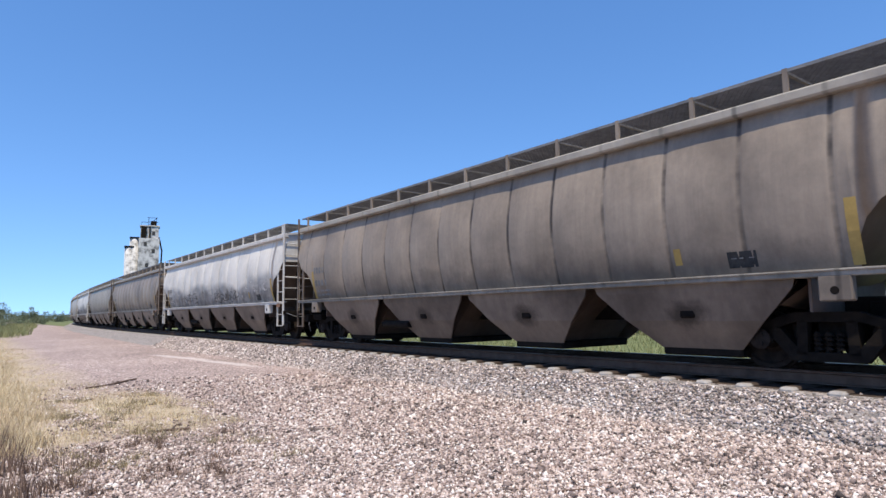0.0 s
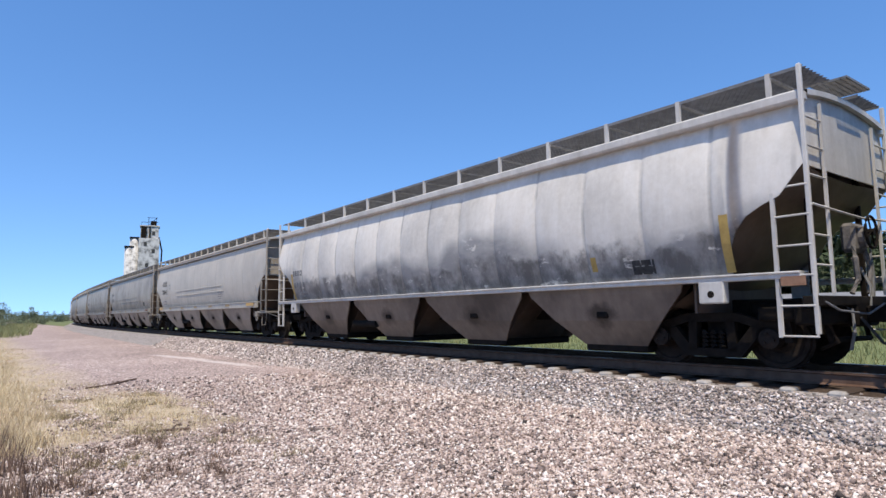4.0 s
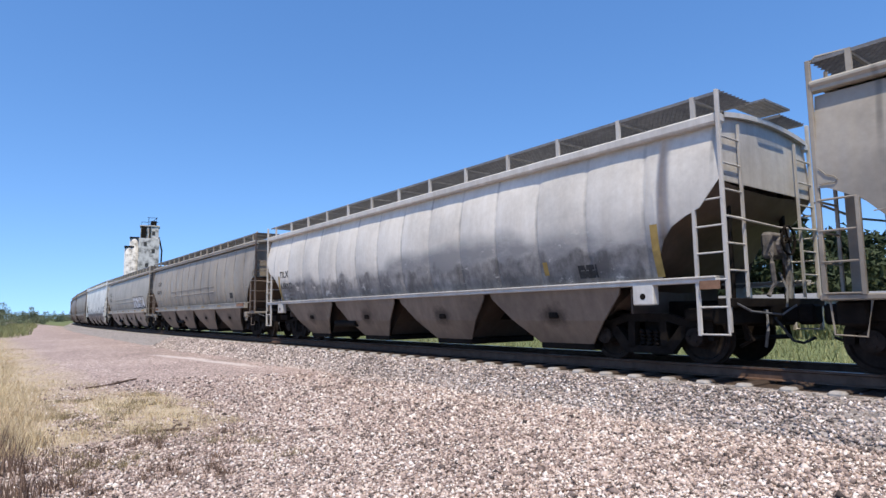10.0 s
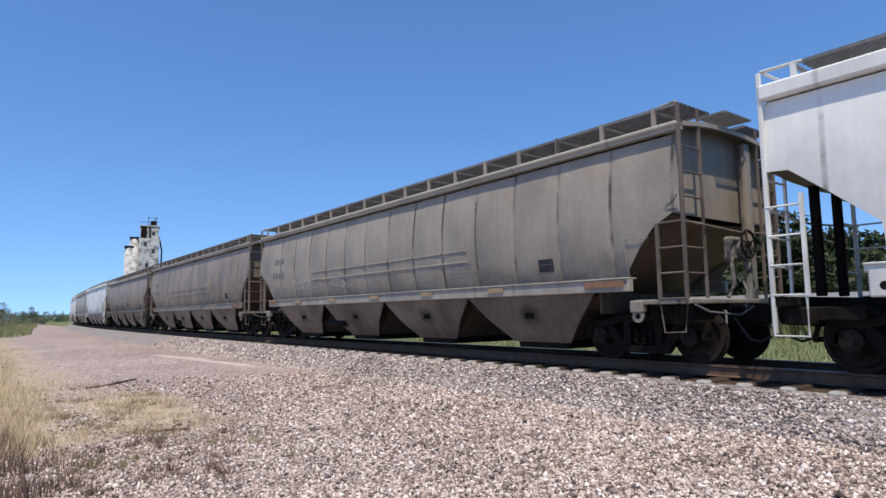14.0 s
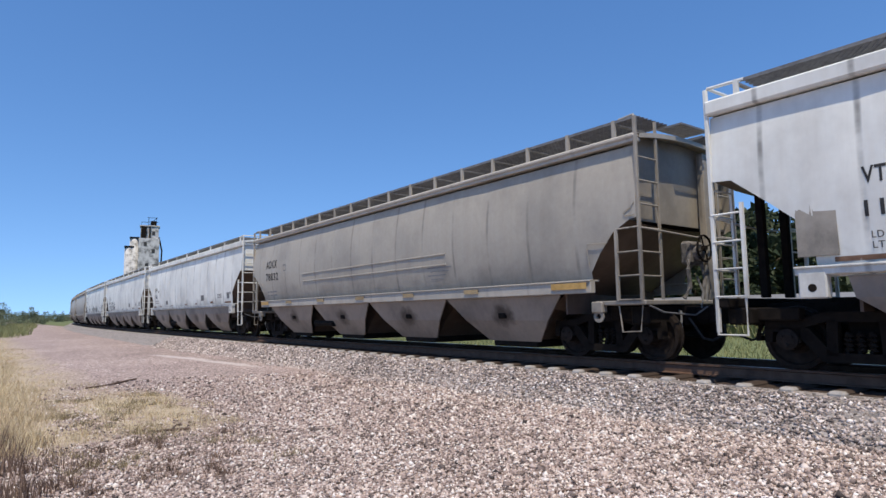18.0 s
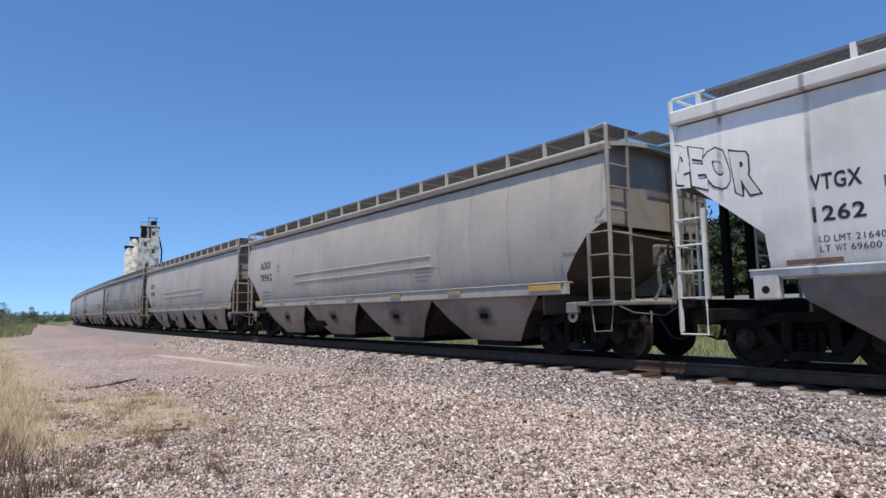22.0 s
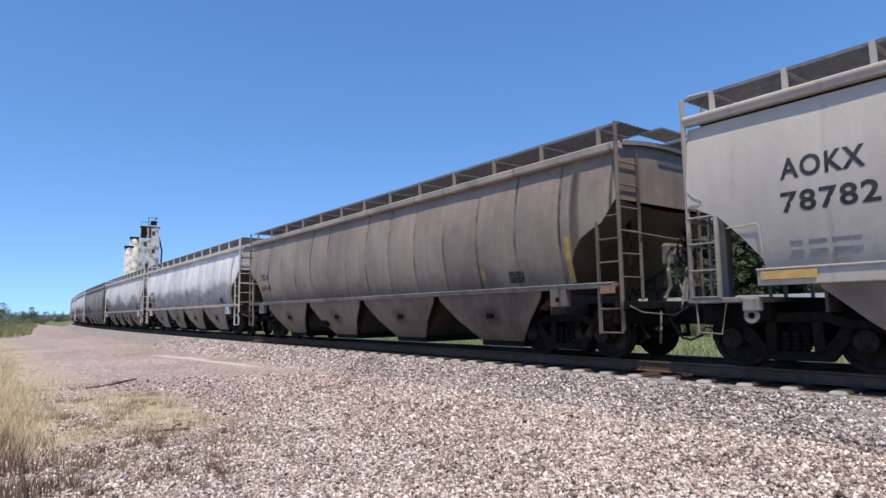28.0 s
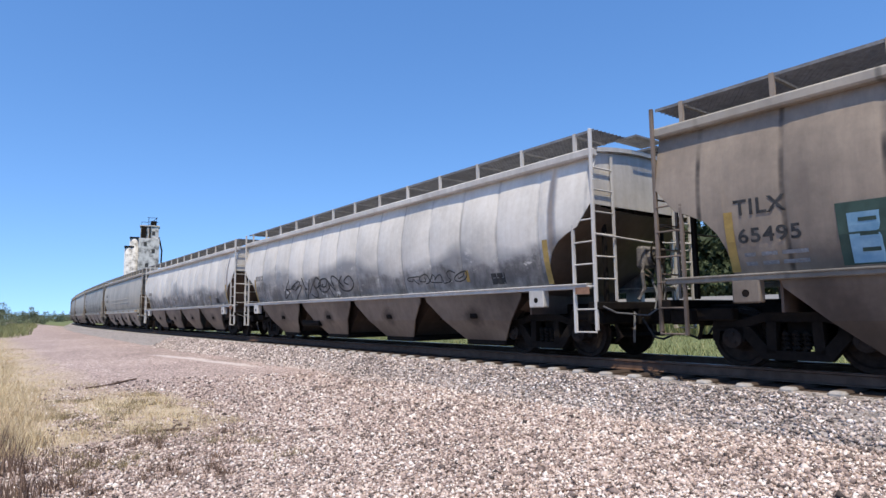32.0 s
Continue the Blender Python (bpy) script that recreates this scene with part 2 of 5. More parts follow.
def grid_mesh(name, rows, smooth=True):
    """A sheet from rows of points."""
    n = len(rows[0])
    vs = [p for r in rows for p in r]
    fs = [(i * n + j, i * n + j + 1, (i + 1) * n + j + 1, (i + 1) * n + j) for i in range(len(rows) - 1) for j in range(n - 1)]
    me = bpy.data.meshes.new(name)
    me.from_pydata(vs, [], fs)
    if smooth:
        me.polygons.foreach_set("use_smooth", [True] * len(fs))
    me.update()
    return me


# ---- the kinds of hopper car ----
HALF = 9.08           # half the length over the end posts
TRUCK_Y, AXLE_Y, WHEEL_R = 7.25, 0.90, 0.45
PANEL = [(1.555, 0.10, 1.30), (1.53, 0.06, 1.18), (1.36, -0.42, 0.72), (1.06, -0.92, 0.27)]   # half width, change of half length, height
WIDE_PANEL = [(1.555, 0.34, 1.30), (1.52, 0.28, 1.02), (1.38, -0.30, 0.62), (1.20, -0.66, 0.36), (1.06, -0.74, 0.22)]   # the same for the angled kind
BAY_Y = (-5.4, -1.8, 1.85, 5.5)
KINDS = {
    # cut: edge of the side sheet at the ends, as (distance from the end, height)
    "ridged": dict(truck=7.83, eave=0.15, cut=[(0.0, 2.47), (0.12, 2.46), (0.5, 2.26), (0.8, 1.94), (1.06, 1.6), (1.08, 1.3)], x=[(1.3, 1.465), (1.6, 1.54), (1.95, 1.60), (2.35, 1.64), (2.75, 1.642), (3.1, 1.615), (3.45, 1.565), (3.76, 1.50)], sill=(1.06, 1.22, 1.46), seams=0.005, recess=0.27, bay=1.70, posts=17, plat=True, board_open=False, board=4.26, inner=0.61, lip=(3.80, 3.945)),
    "seamed": dict(truck=7.83, eave=0.15, cut=[(0.0, 2.47), (0.12, 2.46), (0.5, 2.26), (0.8, 1.94), (1.06, 1.6), (1.08, 1.3)], x=[(1.3, 1.465), (1.6, 1.54), (1.95, 1.60), (2.35, 1.64), (2.75, 1.642), (3.1, 1.615), (3.45, 1.565), (3.76, 1.50)], sill=(1.06, 1.22, 1.46), seams=0.024, recess=0.27, bay=1.70, posts=17, plat=True, board_open=False, board=4.26, inner=0.61, lip=(3.80, 3.945)),
    "angled": dict(truck=7.42, eave=0.13, cut=[(0.0, 2.82), (0.30, 2.80), (0.8, 2.40), (1.33, 1.95), (1.36, 1.5), (1.38, 1.3)], x=[(1.3, 1.53), (1.7, 1.575), (2.2, 1.61), (2.8, 1.613), (3.3, 1.588), (3.84, 1.53)], sill=(1.16, 1.33, 1.45), seams=0.012, recess=0.09, bay=1.48, posts=9, plat=False, board_open=True, board=4.30, inner=0.61, lip=(3.86, 4.09)),
    "rounded": dict(truck=7.27, eave=0.17, cut=[(0.0, 2.86), (0.12, 2.72), (0.33, 2.46), (0.58, 2.36), (0.82, 2.23), (1.0, 2.02), (1.10, 1.8), (1.14, 1.6), (1.145, 1.38)], x=[(1.3, 1.40), (1.55, 1.49), (1.85, 1.575), (2.2, 1.63), (2.55, 1.645), (2.9, 1.62), (3.2, 1.57), (3.5, 1.50), (3.77, 1.425)], sill=(0.18, 1.30, 1.40), seams=0.026, recess=0.08, bay=1.60, posts=13, plat=False, board_open=False, board=4.27, inner=0.55, lip=(3.745, 3.91)),
}


def lerp(table, v):
    for (a, p), (b, q) in zip(table, table[1:]):
        if v <= b:
            return p + (q - p) * (v - a) / (b - a) if b > a and v > a else p
    return table[-1][1]


def side_x(kind, z):
    return lerp(KINDS[kind]["x"], z)


WELDS = [-7.68 + 1.228 * i for i in range(13)]


def skin_x(kind, sign, y, z):
    """Half width of the side sheet with its weld grooves and slow waves."""
    k = KINDS[kind]
    seam = min(abs(y - q) for q in WELDS)
    dent = k["seams"] * (max(0, 1 - seam / 0.09) - 0.3 * min(1, seam / 0.6))
    wob = 0.012 * noise.noise((y * 0.9, 3.1 * sign, 0))
    return side_x(kind, z) - dent * min(1, (k["x"][-1][0] - z) * 2) + wob * math.sin(z * 2.2)


def side_mesh(kind, sign):
    """One pressed side sheet with its cut-away ends and the welds between its panels."""
    k = KINDS[kind]
    cut = k["cut"]
    top = k["x"][-1][0]
    ys = sorted({round(y, 3) for y in [-HALF + 0.05 + d for d, _ in cut] + [HALF - 0.05 - d for d, _ in cut]})
    for a, b in zip(WELDS, WELDS[1:]):
        ys += [a, a + 0.035, a + 0.10, (a + b) / 2, b - 0.10, b - 0.035]
    for q, e in ((WELDS[0], -1), (WELDS[-1], 1)):
        ys += [q + e * d for d in (0.035, 0.10, 0.35, 0.62)]
    ys = sorted(ys + [WELDS[-1]])
    rows = []
    mono = sorted(cut)
    for y in ys:
        d = HALF - 0.05 - abs(y)
        low = max(1.3, lerp(mono, d)) if d < max(c for c, _ in cut) else 1.3
        zs = [low + (top - low) * f for f in (0, 0.08, 0.18, 0.3, 0.42, 0.54, 0.66, 0.78, 0.9, 1)]
        rows.append([(sign * skin_x(kind, sign, y, z), y, z) for z in zs])
    me = grid_mesh("side_sheet", rows)
    if sign < 0:
        me.flip_normals()
    return me


def shade_smooth(bm):
    for f in bm.faces:
        f.smooth = True


def plate(bm, outline, x0, x1):
    """A flat plate of the given outline (along, height) between two x."""
    a = [bm.verts.new((x0, p, q)) for p, q in outline]
    b = [bm.verts.new((x1, p, q)) for p, q in outline]
    bm.faces.new(list(reversed(a)))
    bm.faces.new(b)
    n = len(outline)
    for i in range(n):
        bm.faces.new((a[i], a[(i + 1) % n], b[(i + 1) % n], b[i]))


def make_truck(parent, y):
    bm = bmesh.new()
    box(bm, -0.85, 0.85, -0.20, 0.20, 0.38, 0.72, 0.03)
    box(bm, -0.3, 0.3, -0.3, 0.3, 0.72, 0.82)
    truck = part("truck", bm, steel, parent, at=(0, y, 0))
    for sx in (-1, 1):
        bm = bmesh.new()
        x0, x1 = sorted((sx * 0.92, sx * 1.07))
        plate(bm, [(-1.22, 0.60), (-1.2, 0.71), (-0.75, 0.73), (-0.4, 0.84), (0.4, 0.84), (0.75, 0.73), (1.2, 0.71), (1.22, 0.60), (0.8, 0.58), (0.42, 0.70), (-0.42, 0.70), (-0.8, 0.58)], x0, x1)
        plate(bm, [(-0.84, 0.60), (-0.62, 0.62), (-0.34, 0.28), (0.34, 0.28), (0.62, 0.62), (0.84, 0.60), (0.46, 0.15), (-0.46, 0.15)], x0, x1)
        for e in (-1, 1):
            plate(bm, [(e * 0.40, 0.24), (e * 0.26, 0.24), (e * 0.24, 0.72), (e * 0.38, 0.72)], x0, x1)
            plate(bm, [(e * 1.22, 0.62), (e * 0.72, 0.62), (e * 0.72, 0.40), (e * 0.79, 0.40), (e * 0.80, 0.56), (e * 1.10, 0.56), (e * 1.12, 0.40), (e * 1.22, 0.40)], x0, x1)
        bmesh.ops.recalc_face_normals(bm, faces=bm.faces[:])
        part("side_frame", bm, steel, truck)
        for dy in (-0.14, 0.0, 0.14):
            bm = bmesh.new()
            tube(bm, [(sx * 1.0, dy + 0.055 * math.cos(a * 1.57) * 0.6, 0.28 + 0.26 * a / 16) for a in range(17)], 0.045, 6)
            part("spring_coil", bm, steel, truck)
    for dy in (-AXLE_Y, AXLE_Y):
        bm = bmesh.new()
        for sx in (-1, 1):
            prof = [(0.66, 0.11), (0.66, 0.30), (0.675, 0.40), (0.675, 0.485), (0.705, 0.48), (0.715, 0.455), (0.80, 0.45), (0.805, 0.385), (0.77, 0.36), (0.75, 0.22), (0.79, 0.16), (0.90, 0.13), (0.905, 0.15), (1.10, 0.15), (1.12, 0.07)]
            lathe(bm, [(sx * a, r) for a, r in prof] if sx > 0 else [(sx * a, r) for a, r in reversed(prof)], 24)
            for q in range(3):
                a = 2 * math.pi * q / 3
                tube(bm, [(sx * 1.10, 0.08 * math.cos(a), 0.08 * math.sin(a)), (sx * 1.14, 0.08 * math.cos(a), 0.08 * math.sin(a))], 0.025, 6)
        tube(bm, [(-0.68, 0, 0), (0.68, 0, 0)], 0.09, 10)
        bmesh.ops.recalc_face_normals(bm, faces=bm.faces[:])
        part("wheelset", bm, wheel_steel, truck, at=(0, dy, WHEEL_R))
    return truck


def make_car(kind):
    """One covered hopper car; local y runs backwards along the train, z = 0 is the rail head."""
    k = KINDS[kind]
    car = new("hopper_car")
    top = k["x"][-1][0]
    P = PAINTS["grey"]
    for sx in (-1, 1):
        part("side_sheet", side_mesh(kind, sx), P, car)
    # roof, eave rails, running boards
    rows = []
    for x in (-1.50, -1.2, -0.75, -0.3, 0.3, 0.75, 1.2, 1.50):
        z = k["lip"][1] - 0.02 + 0.13 * (1 - (x / 1.5) ** 2)
        rows.append([(x, y, z) for y in np.linspace(-HALF + 0.02, HALF - 0.02, 14)])
    me = grid_mesh("roof", rows)
    me.flip_normals()
    part("roof", me, P, car)
    bm = bmesh.new()
    box(bm, -0.3, 0.3, -8.2, 8.2, k["lip"][1] + 0.08, k["lip"][1] + 0.2, 0.03)
    part("hatch_cover", bm, P, car)
    for sx in (-1, 1):
        bm = bmesh.new()
        xt, (z0, z1) = k["x"][-1][1], k["lip"]
        zm = z0 + 0.055 if k["plat"] else z0
        a, b = sorted((sx * (xt - 0.04), sx * (xt + k["eave"])))
        box(bm, a, b, -HALF + 0.02, HALF - 0.02, zm, z1, 0.03)
        if k["plat"]:
            a, b = sorted((sx * (xt - 0.04), sx * (xt + 0.11)))
            box(bm, a, b, -HALF + 0.02, HALF - 0.02, z0, zm + 0.01, 0.008)
        part("eave_rail", bm, P, car)
        bm = bmesh.new()
        zb = k["board"]
        xo = k["x"][-1][1] + 0.05
        # a diamond mesh of slanting strands between two edge strips
        end = HALF - (0.58 if k["board_open"] else 0.03)
        for x in (k["inner"], xo):
            box(bm, sx * x - 0.006, sx * x + 0.006, -end, end, zb - 0.045, zb + 0.003)
        reach = 0.74 * (xo - k["inner"])
        for way in (-1, 1):
            y = -end - reach
            while y < end:
                f0, f1 = max(0.0, (-end - y) / reach), min(1.0, (end - y) / reach)
                if f1 > f0:
                    ends = [(sx * (xo + (k["inner"] - xo) * (f if way > 0 else 1 - f)), y + reach * f) for f in (f0, f1)]
                    vs = [bm.verts.new((x, yy + d, zb - 0.022 * (d > 0) - 0.004 * q)) for q in (0, 1) for x, yy in ends for d in (-0.011, 0.011)]
                    for q in ((0, 1, 3, 2), (6, 7, 5, 4), (0, 2, 6, 4), (1, 5, 7, 3)):
                        bm.faces.new([vs[v] for v in q])
                y += 0.086
        for i in range(k["posts"] if sx < 0 else 0):
            y = -HALF + 0.5 + (2 * HALF - 1.0) * i / (k["posts"] - 1)
            box(bm, sx * (xo - 0.04), sx * k["inner"], y - 0.025, y + 0.025, zb - 0.06, zb - 0.024)
        part("running_board", bm, grate_steel, car, "open steel grating")
        for i in range(k["posts"] if sx < 0 else 0):
            y = -HALF + 0.5 + (2 * HALF - 1.0) * i / (k["posts"] - 1)
            bm = bmesh.new()
            a, b = sorted((sx * (xo - 0.035), sx * (xo + 0.016)))
            box(bm, a, b, y - 0.035, y + 0.035, k["lip"][1], zb + 0.012)
            part("board_bracket", bm, P, car)
        # side sill
        bm = bmesh.new()
        d, z0, z1 = k["sill"]
        a, b = sorted((sx * 1.52, sx * 1.66))
        box(bm, a, b, -HALF + d, HALF - d, z0, z1, 0.012)
        a, b = sorted((sx * 1.40, sx * 1.69))
        box(bm, a, b, -HALF + d, HALF - d, z1 - 0.03, z1, 0.008)
        part("side_sill", bm, P, car)
    # end sheets, slope sheets, uprights, platforms
    for sy in (-1, 1):
        zc = k["cut"][0][1]
        bm = bmesh.new()
        ye = sy * (HALF - k["recess"])
        rows = []
        for depth in (0.0, 0.03):
            sheet = []
            for r in range(7):
                row = []
                for c in range(7):
                    q = c / 3 - 1
                    x = q * side_x(kind, top)
                    roof_z = k["lip"][1] - 0.035 + 0.13 * (1 - (x / 1.5) ** 2)
                    z = zc + (roof_z - zc) * r / 6
                    row.append(bm.verts.new((q * (side_x(kind, min(z, top)) - 0.005), ye - sy * depth, z)))
                sheet.append(row)
            rows.append(sheet)
        for sheet in rows:
            for a, b in zip(sheet, sheet[1:]):
                for c in range(6):
                    bm.faces.new((a[c], a[c + 1], b[c + 1], b[c]))
        bmesh.ops.recalc_face_normals(bm, faces=bm.faces[:])
        part("end_sheet", bm, P, car)
        # rolled edge of the roof over the sheet
        bm = bmesh.new()
        ring = []
        for c in range(9):
            x = (c / 4 - 1) * (side_x(kind, top) + 0.02)
            z = k["lip"][1] - 0.02 + 0.13 * (1 - (x / 1.5) ** 2)
            ring.append([bm.verts.new((x, sy * (HALF - d), z + h)) for d, h in ((0.07, -0.06), (0.0, -0.06), (0.0, 0.02), (0.07, 0.02))])
        for a, b in zip(ring, ring[1:]):
            for q in range(4):
                bm.faces.new((a[q], a[(q + 1) % 4], b[(q + 1) % 4], b[q]))
        bmesh.ops.recalc_face_normals(bm, faces=bm.faces[:])
        part("roof_edge", bm, P, car)
        bm = bmesh.new()
        steps = [(k["recess"], zc)] + [(d + 0.05, z) for d, z in k["cut"] if d > k["recess"] and z > 1.75] + [(1.75, 1.35), (2.3, 0.95)]
        vs = []
        for d, z in steps:
            vs.append([bm.verts.new((q * (side_x(kind, max(1.3, z)) - (0.012 if z > 1.75 else 0.12)), sy * (HALF - d), z - 0.10 * (1 - q * q))) for q in (-1, -0.6, 0, 0.6, 1)])
        for a, b in zip(vs, vs[1:]):
            for i in range(4):
                bm.faces.new((a[i], a[i + 1], b[i + 1], b[i]))
        shade_smooth(bm)
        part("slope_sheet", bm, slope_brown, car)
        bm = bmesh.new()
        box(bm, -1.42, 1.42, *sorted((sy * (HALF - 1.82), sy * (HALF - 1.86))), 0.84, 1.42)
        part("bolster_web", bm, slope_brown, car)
        # posts that carry the end of the roof
        for x, wide, deep, set_in in {"angled": ((0.05, 0.20, 0.10, 0.16),) if sy < 0 else ((-0.42, 0.06, 0.06, 0.20), (0.42, 0.06, 0.06, 0.20)), "rounded": ((-0.95, 0.04, 0.04, 0.30), (0.95, 0.04, 0.04, 0.30))}.get(kind, ((-0.72 * sy, 0.10, 0.07, 0.14),)):
            bm = bmesh.new()
            yc = sy * (HALF - set_in)
            box(bm, x - wide, x + wide, yc - deep, yc + deep, 1.07, k["lip"][1] - 0.02 if kind != "angled" else zc + 0.5, 0.012)
            # angled rear posts get near-black steel to show them in shade
            painted = kind in ("ridged", "seamed") or (kind == "angled" and sy < 0)
            part("end_upright" if painted else "end_brace", bm, P if painted else steel, car)
        bm = bmesh.new()
        y0, y1 = sorted((sy * (HALF - 1.0), sy * (HALF + 0.04)))
        if k["plat"]:
            box(bm, -1.62, 1.62, y0, y1, 0.99, 1.07, 0.015)
        else:
            box(bm, -1.62, 1.62, *sorted((sy * (HALF - 0.2), sy * (HALF + 0.04))), 0.92, 1.06, 0.015)
        part("end_platform", bm, P if k["plat"] else steel, car)
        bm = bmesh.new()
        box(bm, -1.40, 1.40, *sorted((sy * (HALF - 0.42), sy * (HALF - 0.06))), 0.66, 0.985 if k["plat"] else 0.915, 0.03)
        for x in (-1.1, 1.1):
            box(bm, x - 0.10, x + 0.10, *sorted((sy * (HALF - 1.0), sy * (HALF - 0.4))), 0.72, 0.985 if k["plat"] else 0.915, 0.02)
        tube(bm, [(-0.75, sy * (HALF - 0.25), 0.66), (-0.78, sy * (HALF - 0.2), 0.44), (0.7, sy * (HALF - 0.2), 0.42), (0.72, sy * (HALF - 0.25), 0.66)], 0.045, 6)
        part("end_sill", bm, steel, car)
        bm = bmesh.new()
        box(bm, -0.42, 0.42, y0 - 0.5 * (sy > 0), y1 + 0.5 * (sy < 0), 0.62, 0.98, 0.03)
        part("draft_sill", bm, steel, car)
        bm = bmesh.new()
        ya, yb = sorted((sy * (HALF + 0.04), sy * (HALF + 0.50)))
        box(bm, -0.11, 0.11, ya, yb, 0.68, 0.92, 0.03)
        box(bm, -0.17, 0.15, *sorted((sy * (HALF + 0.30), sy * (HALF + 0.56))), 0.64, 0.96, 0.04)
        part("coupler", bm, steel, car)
        bm = bmesh.new()
        tube(bm, [(0.35 * sy, sy * (HALF + 0.05), 0.75), (0.37 * sy, sy * (HALF + 0.2), 0.55), (0.36 * sy, sy * (HALF + 0.30), 0.40), (0.24 * sy, sy * (HALF + 0.40), 0.36), (0.05 * sy, sy * (HALF + 0.50), 0.44)], 0.022, 7)
        part("air_hose", bm, black_paint, car)
        bm = bmesh.new()
        zw = k["board"] + 0.02
        for i in range(17):
            x = -0.44 + 0.88 * i / 16
            box(bm, x - 0.009, x + 0.009, *sorted((sy * (HALF - 0.34), sy * (HALF + 0.17))), zw - 0.035, zw)
        for i in range(7):
            yy = sy * (HALF - 0.32 + i * 0.08)
            box(bm, -0.46, 0.46, yy - 0.009, yy + 0.009, zw - 0.034, zw - 0.003)
        tagged(part("end_walkway", bm, grate_steel, car, "open steel grating over the car end"), kind="stuff")
        # corner posts, ladders, stirrups
        for sx in (-1, 1):
            yp = sy * (HALF - 0.03)
            bm = bmesh.new()
            box(bm, sx * 1.60 - 0.03, sx * 1.60 + 0.03, yp - 0.03, yp + 0.03, 1.0 if k["plat"] else 0.55, k["board"] - 0.02, 0.008)
            part("corner_post", bm, P, car)
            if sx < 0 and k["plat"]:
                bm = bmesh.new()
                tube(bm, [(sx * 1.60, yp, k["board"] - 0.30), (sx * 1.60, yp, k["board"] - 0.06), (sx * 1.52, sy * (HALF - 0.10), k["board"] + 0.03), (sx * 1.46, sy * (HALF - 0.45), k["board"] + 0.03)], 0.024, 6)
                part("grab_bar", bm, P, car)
                bm = bmesh.new()
                xs0 = sx * (side_x(kind, 2.6) + 0.015)
                loop = [(0.08, 2.74), (0.16, 2.64), (0.26, 2.60), (0.30, 2.555), (0.26, 2.52), (0.08, 2.52)]
                tube(bm, [(xs0, sy * (HALF - d), z) for d, z in loop], 0.007, 5)
                part("tow_hook", bm, P, car)
                bm = bmesh.new()
                iron = [(0.66, 2.09), (1.10, 2.11), (1.13, 2.06), (1.13, 1.70)]
                tube(bm, [(sx * (side_x(kind, z) + 0.03), sy * (HALF - d), z) for d, z in iron], 0.008, 5)
                part("grab_iron", bm, P, car)
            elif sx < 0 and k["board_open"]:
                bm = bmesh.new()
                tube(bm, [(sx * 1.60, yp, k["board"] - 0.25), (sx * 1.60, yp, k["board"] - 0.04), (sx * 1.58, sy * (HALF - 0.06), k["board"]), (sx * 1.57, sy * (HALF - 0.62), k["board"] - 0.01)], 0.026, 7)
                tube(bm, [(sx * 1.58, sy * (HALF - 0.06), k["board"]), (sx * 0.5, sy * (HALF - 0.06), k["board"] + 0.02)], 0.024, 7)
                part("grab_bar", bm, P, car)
            bm = bmesh.new()
            y2 = sy * (HALF - 0.49)
            ztop, zlow = k["cut"][2][1] + (0.05 if kind != "rounded" else 0.11), 1.06 if kind != "rounded" else 0.5
            box(bm, sx * 1.62 - 0.03, sx * 1.62 + 0.02, y2 - 0.025, y2 + 0.025, zlow, ztop)
            rungs = list(np.arange(zlow + 0.02, ztop + 0.02, 0.41))
            if sx > 0:
                for z in rungs:
                    tube(bm, [(sx * 1.625, y2, z), (sx * 1.625, yp, z)], 0.016, 6)
            ladder = part("side_ladder", bm, P, car)
            if sx > 0:
                tagged(ladder, kind="stuff")
            for z in rungs if sx < 0 else ():
                bm = bmesh.new()
                tube(bm, [(sx * 1.625, y2, z), (sx * 1.625, yp, z)], 0.016, 6)
                part("rung", bm, P, ladder)
            bm = bmesh.new()
            x2 = sx * 1.0
            box(bm, x2 - 0.022, x2 + 0.022, yp - 0.02, yp + 0.02, 1.08, k["board"] - 0.03 if k["plat"] or k["board_open"] else 3.80)
            rungs = list(np.arange(1.48, 4.2 if k["plat"] or k["board_open"] else 3.8, 0.41))
            if sx > 0:
                for z in rungs:
                    tube(bm, [(sx * 1.60, yp, z), (x2, yp, z)], 0.016, 6)
            ladder = part("end_ladder", bm, P, car)
            if sx > 0:
                tagged(ladder, kind="stuff")
            for z in rungs if sx < 0 else ():
                bm = bmesh.new()
                tube(bm, [(sx * 1.60, yp, z), (x2, yp, z)], 0.016, 6)
                part("rung", bm, P, ladder)
            bm = bmesh.new()
            if k["plat"]:
                tube(bm, [(sx * 1.55, sy * (HALF - 0.06), 1.0), (sx * 1.58, sy * (HALF - 0.10), 0.55), (sx * 1.58, sy * (HALF - 0.46), 0.53), (sx * 1.55, sy * (HALF - 0.54), 1.0)], 0.015, 6)
            else:
                tube(bm, [(sx * 1.62, sy * (HALF - 0.03), 1.06), (sx * 1.62, sy * (HALF - 0.03), 0.52), (sx * 1.62, sy * (HALF - 0.47), 0.52), (sx * 1.62, sy * (HALF - 0.47), 1.06)], 0.022, 6)
            part("stirrup", bm, steel if k["plat"] else P, car)
            bm = bmesh.new()
            if k["plat"]:
                d0, d1, za, zb2 = 0.82, 1.06, 0.86, 1.06
            elif kind == "rounded":
                d0, d1, za, zb2 = 1.25, 1.65, 0.98, 1.32
            else:
                d0, d1, za, zb2 = 1.20, 1.55, 1.02, 1.38
            box(bm, min(sx * 1.50, sx * 1.67), max(sx * 1.50, sx * 1.67), *sorted((sy * (HALF - d0), sy * (HALF - d1))), za, zb2, 0.02)
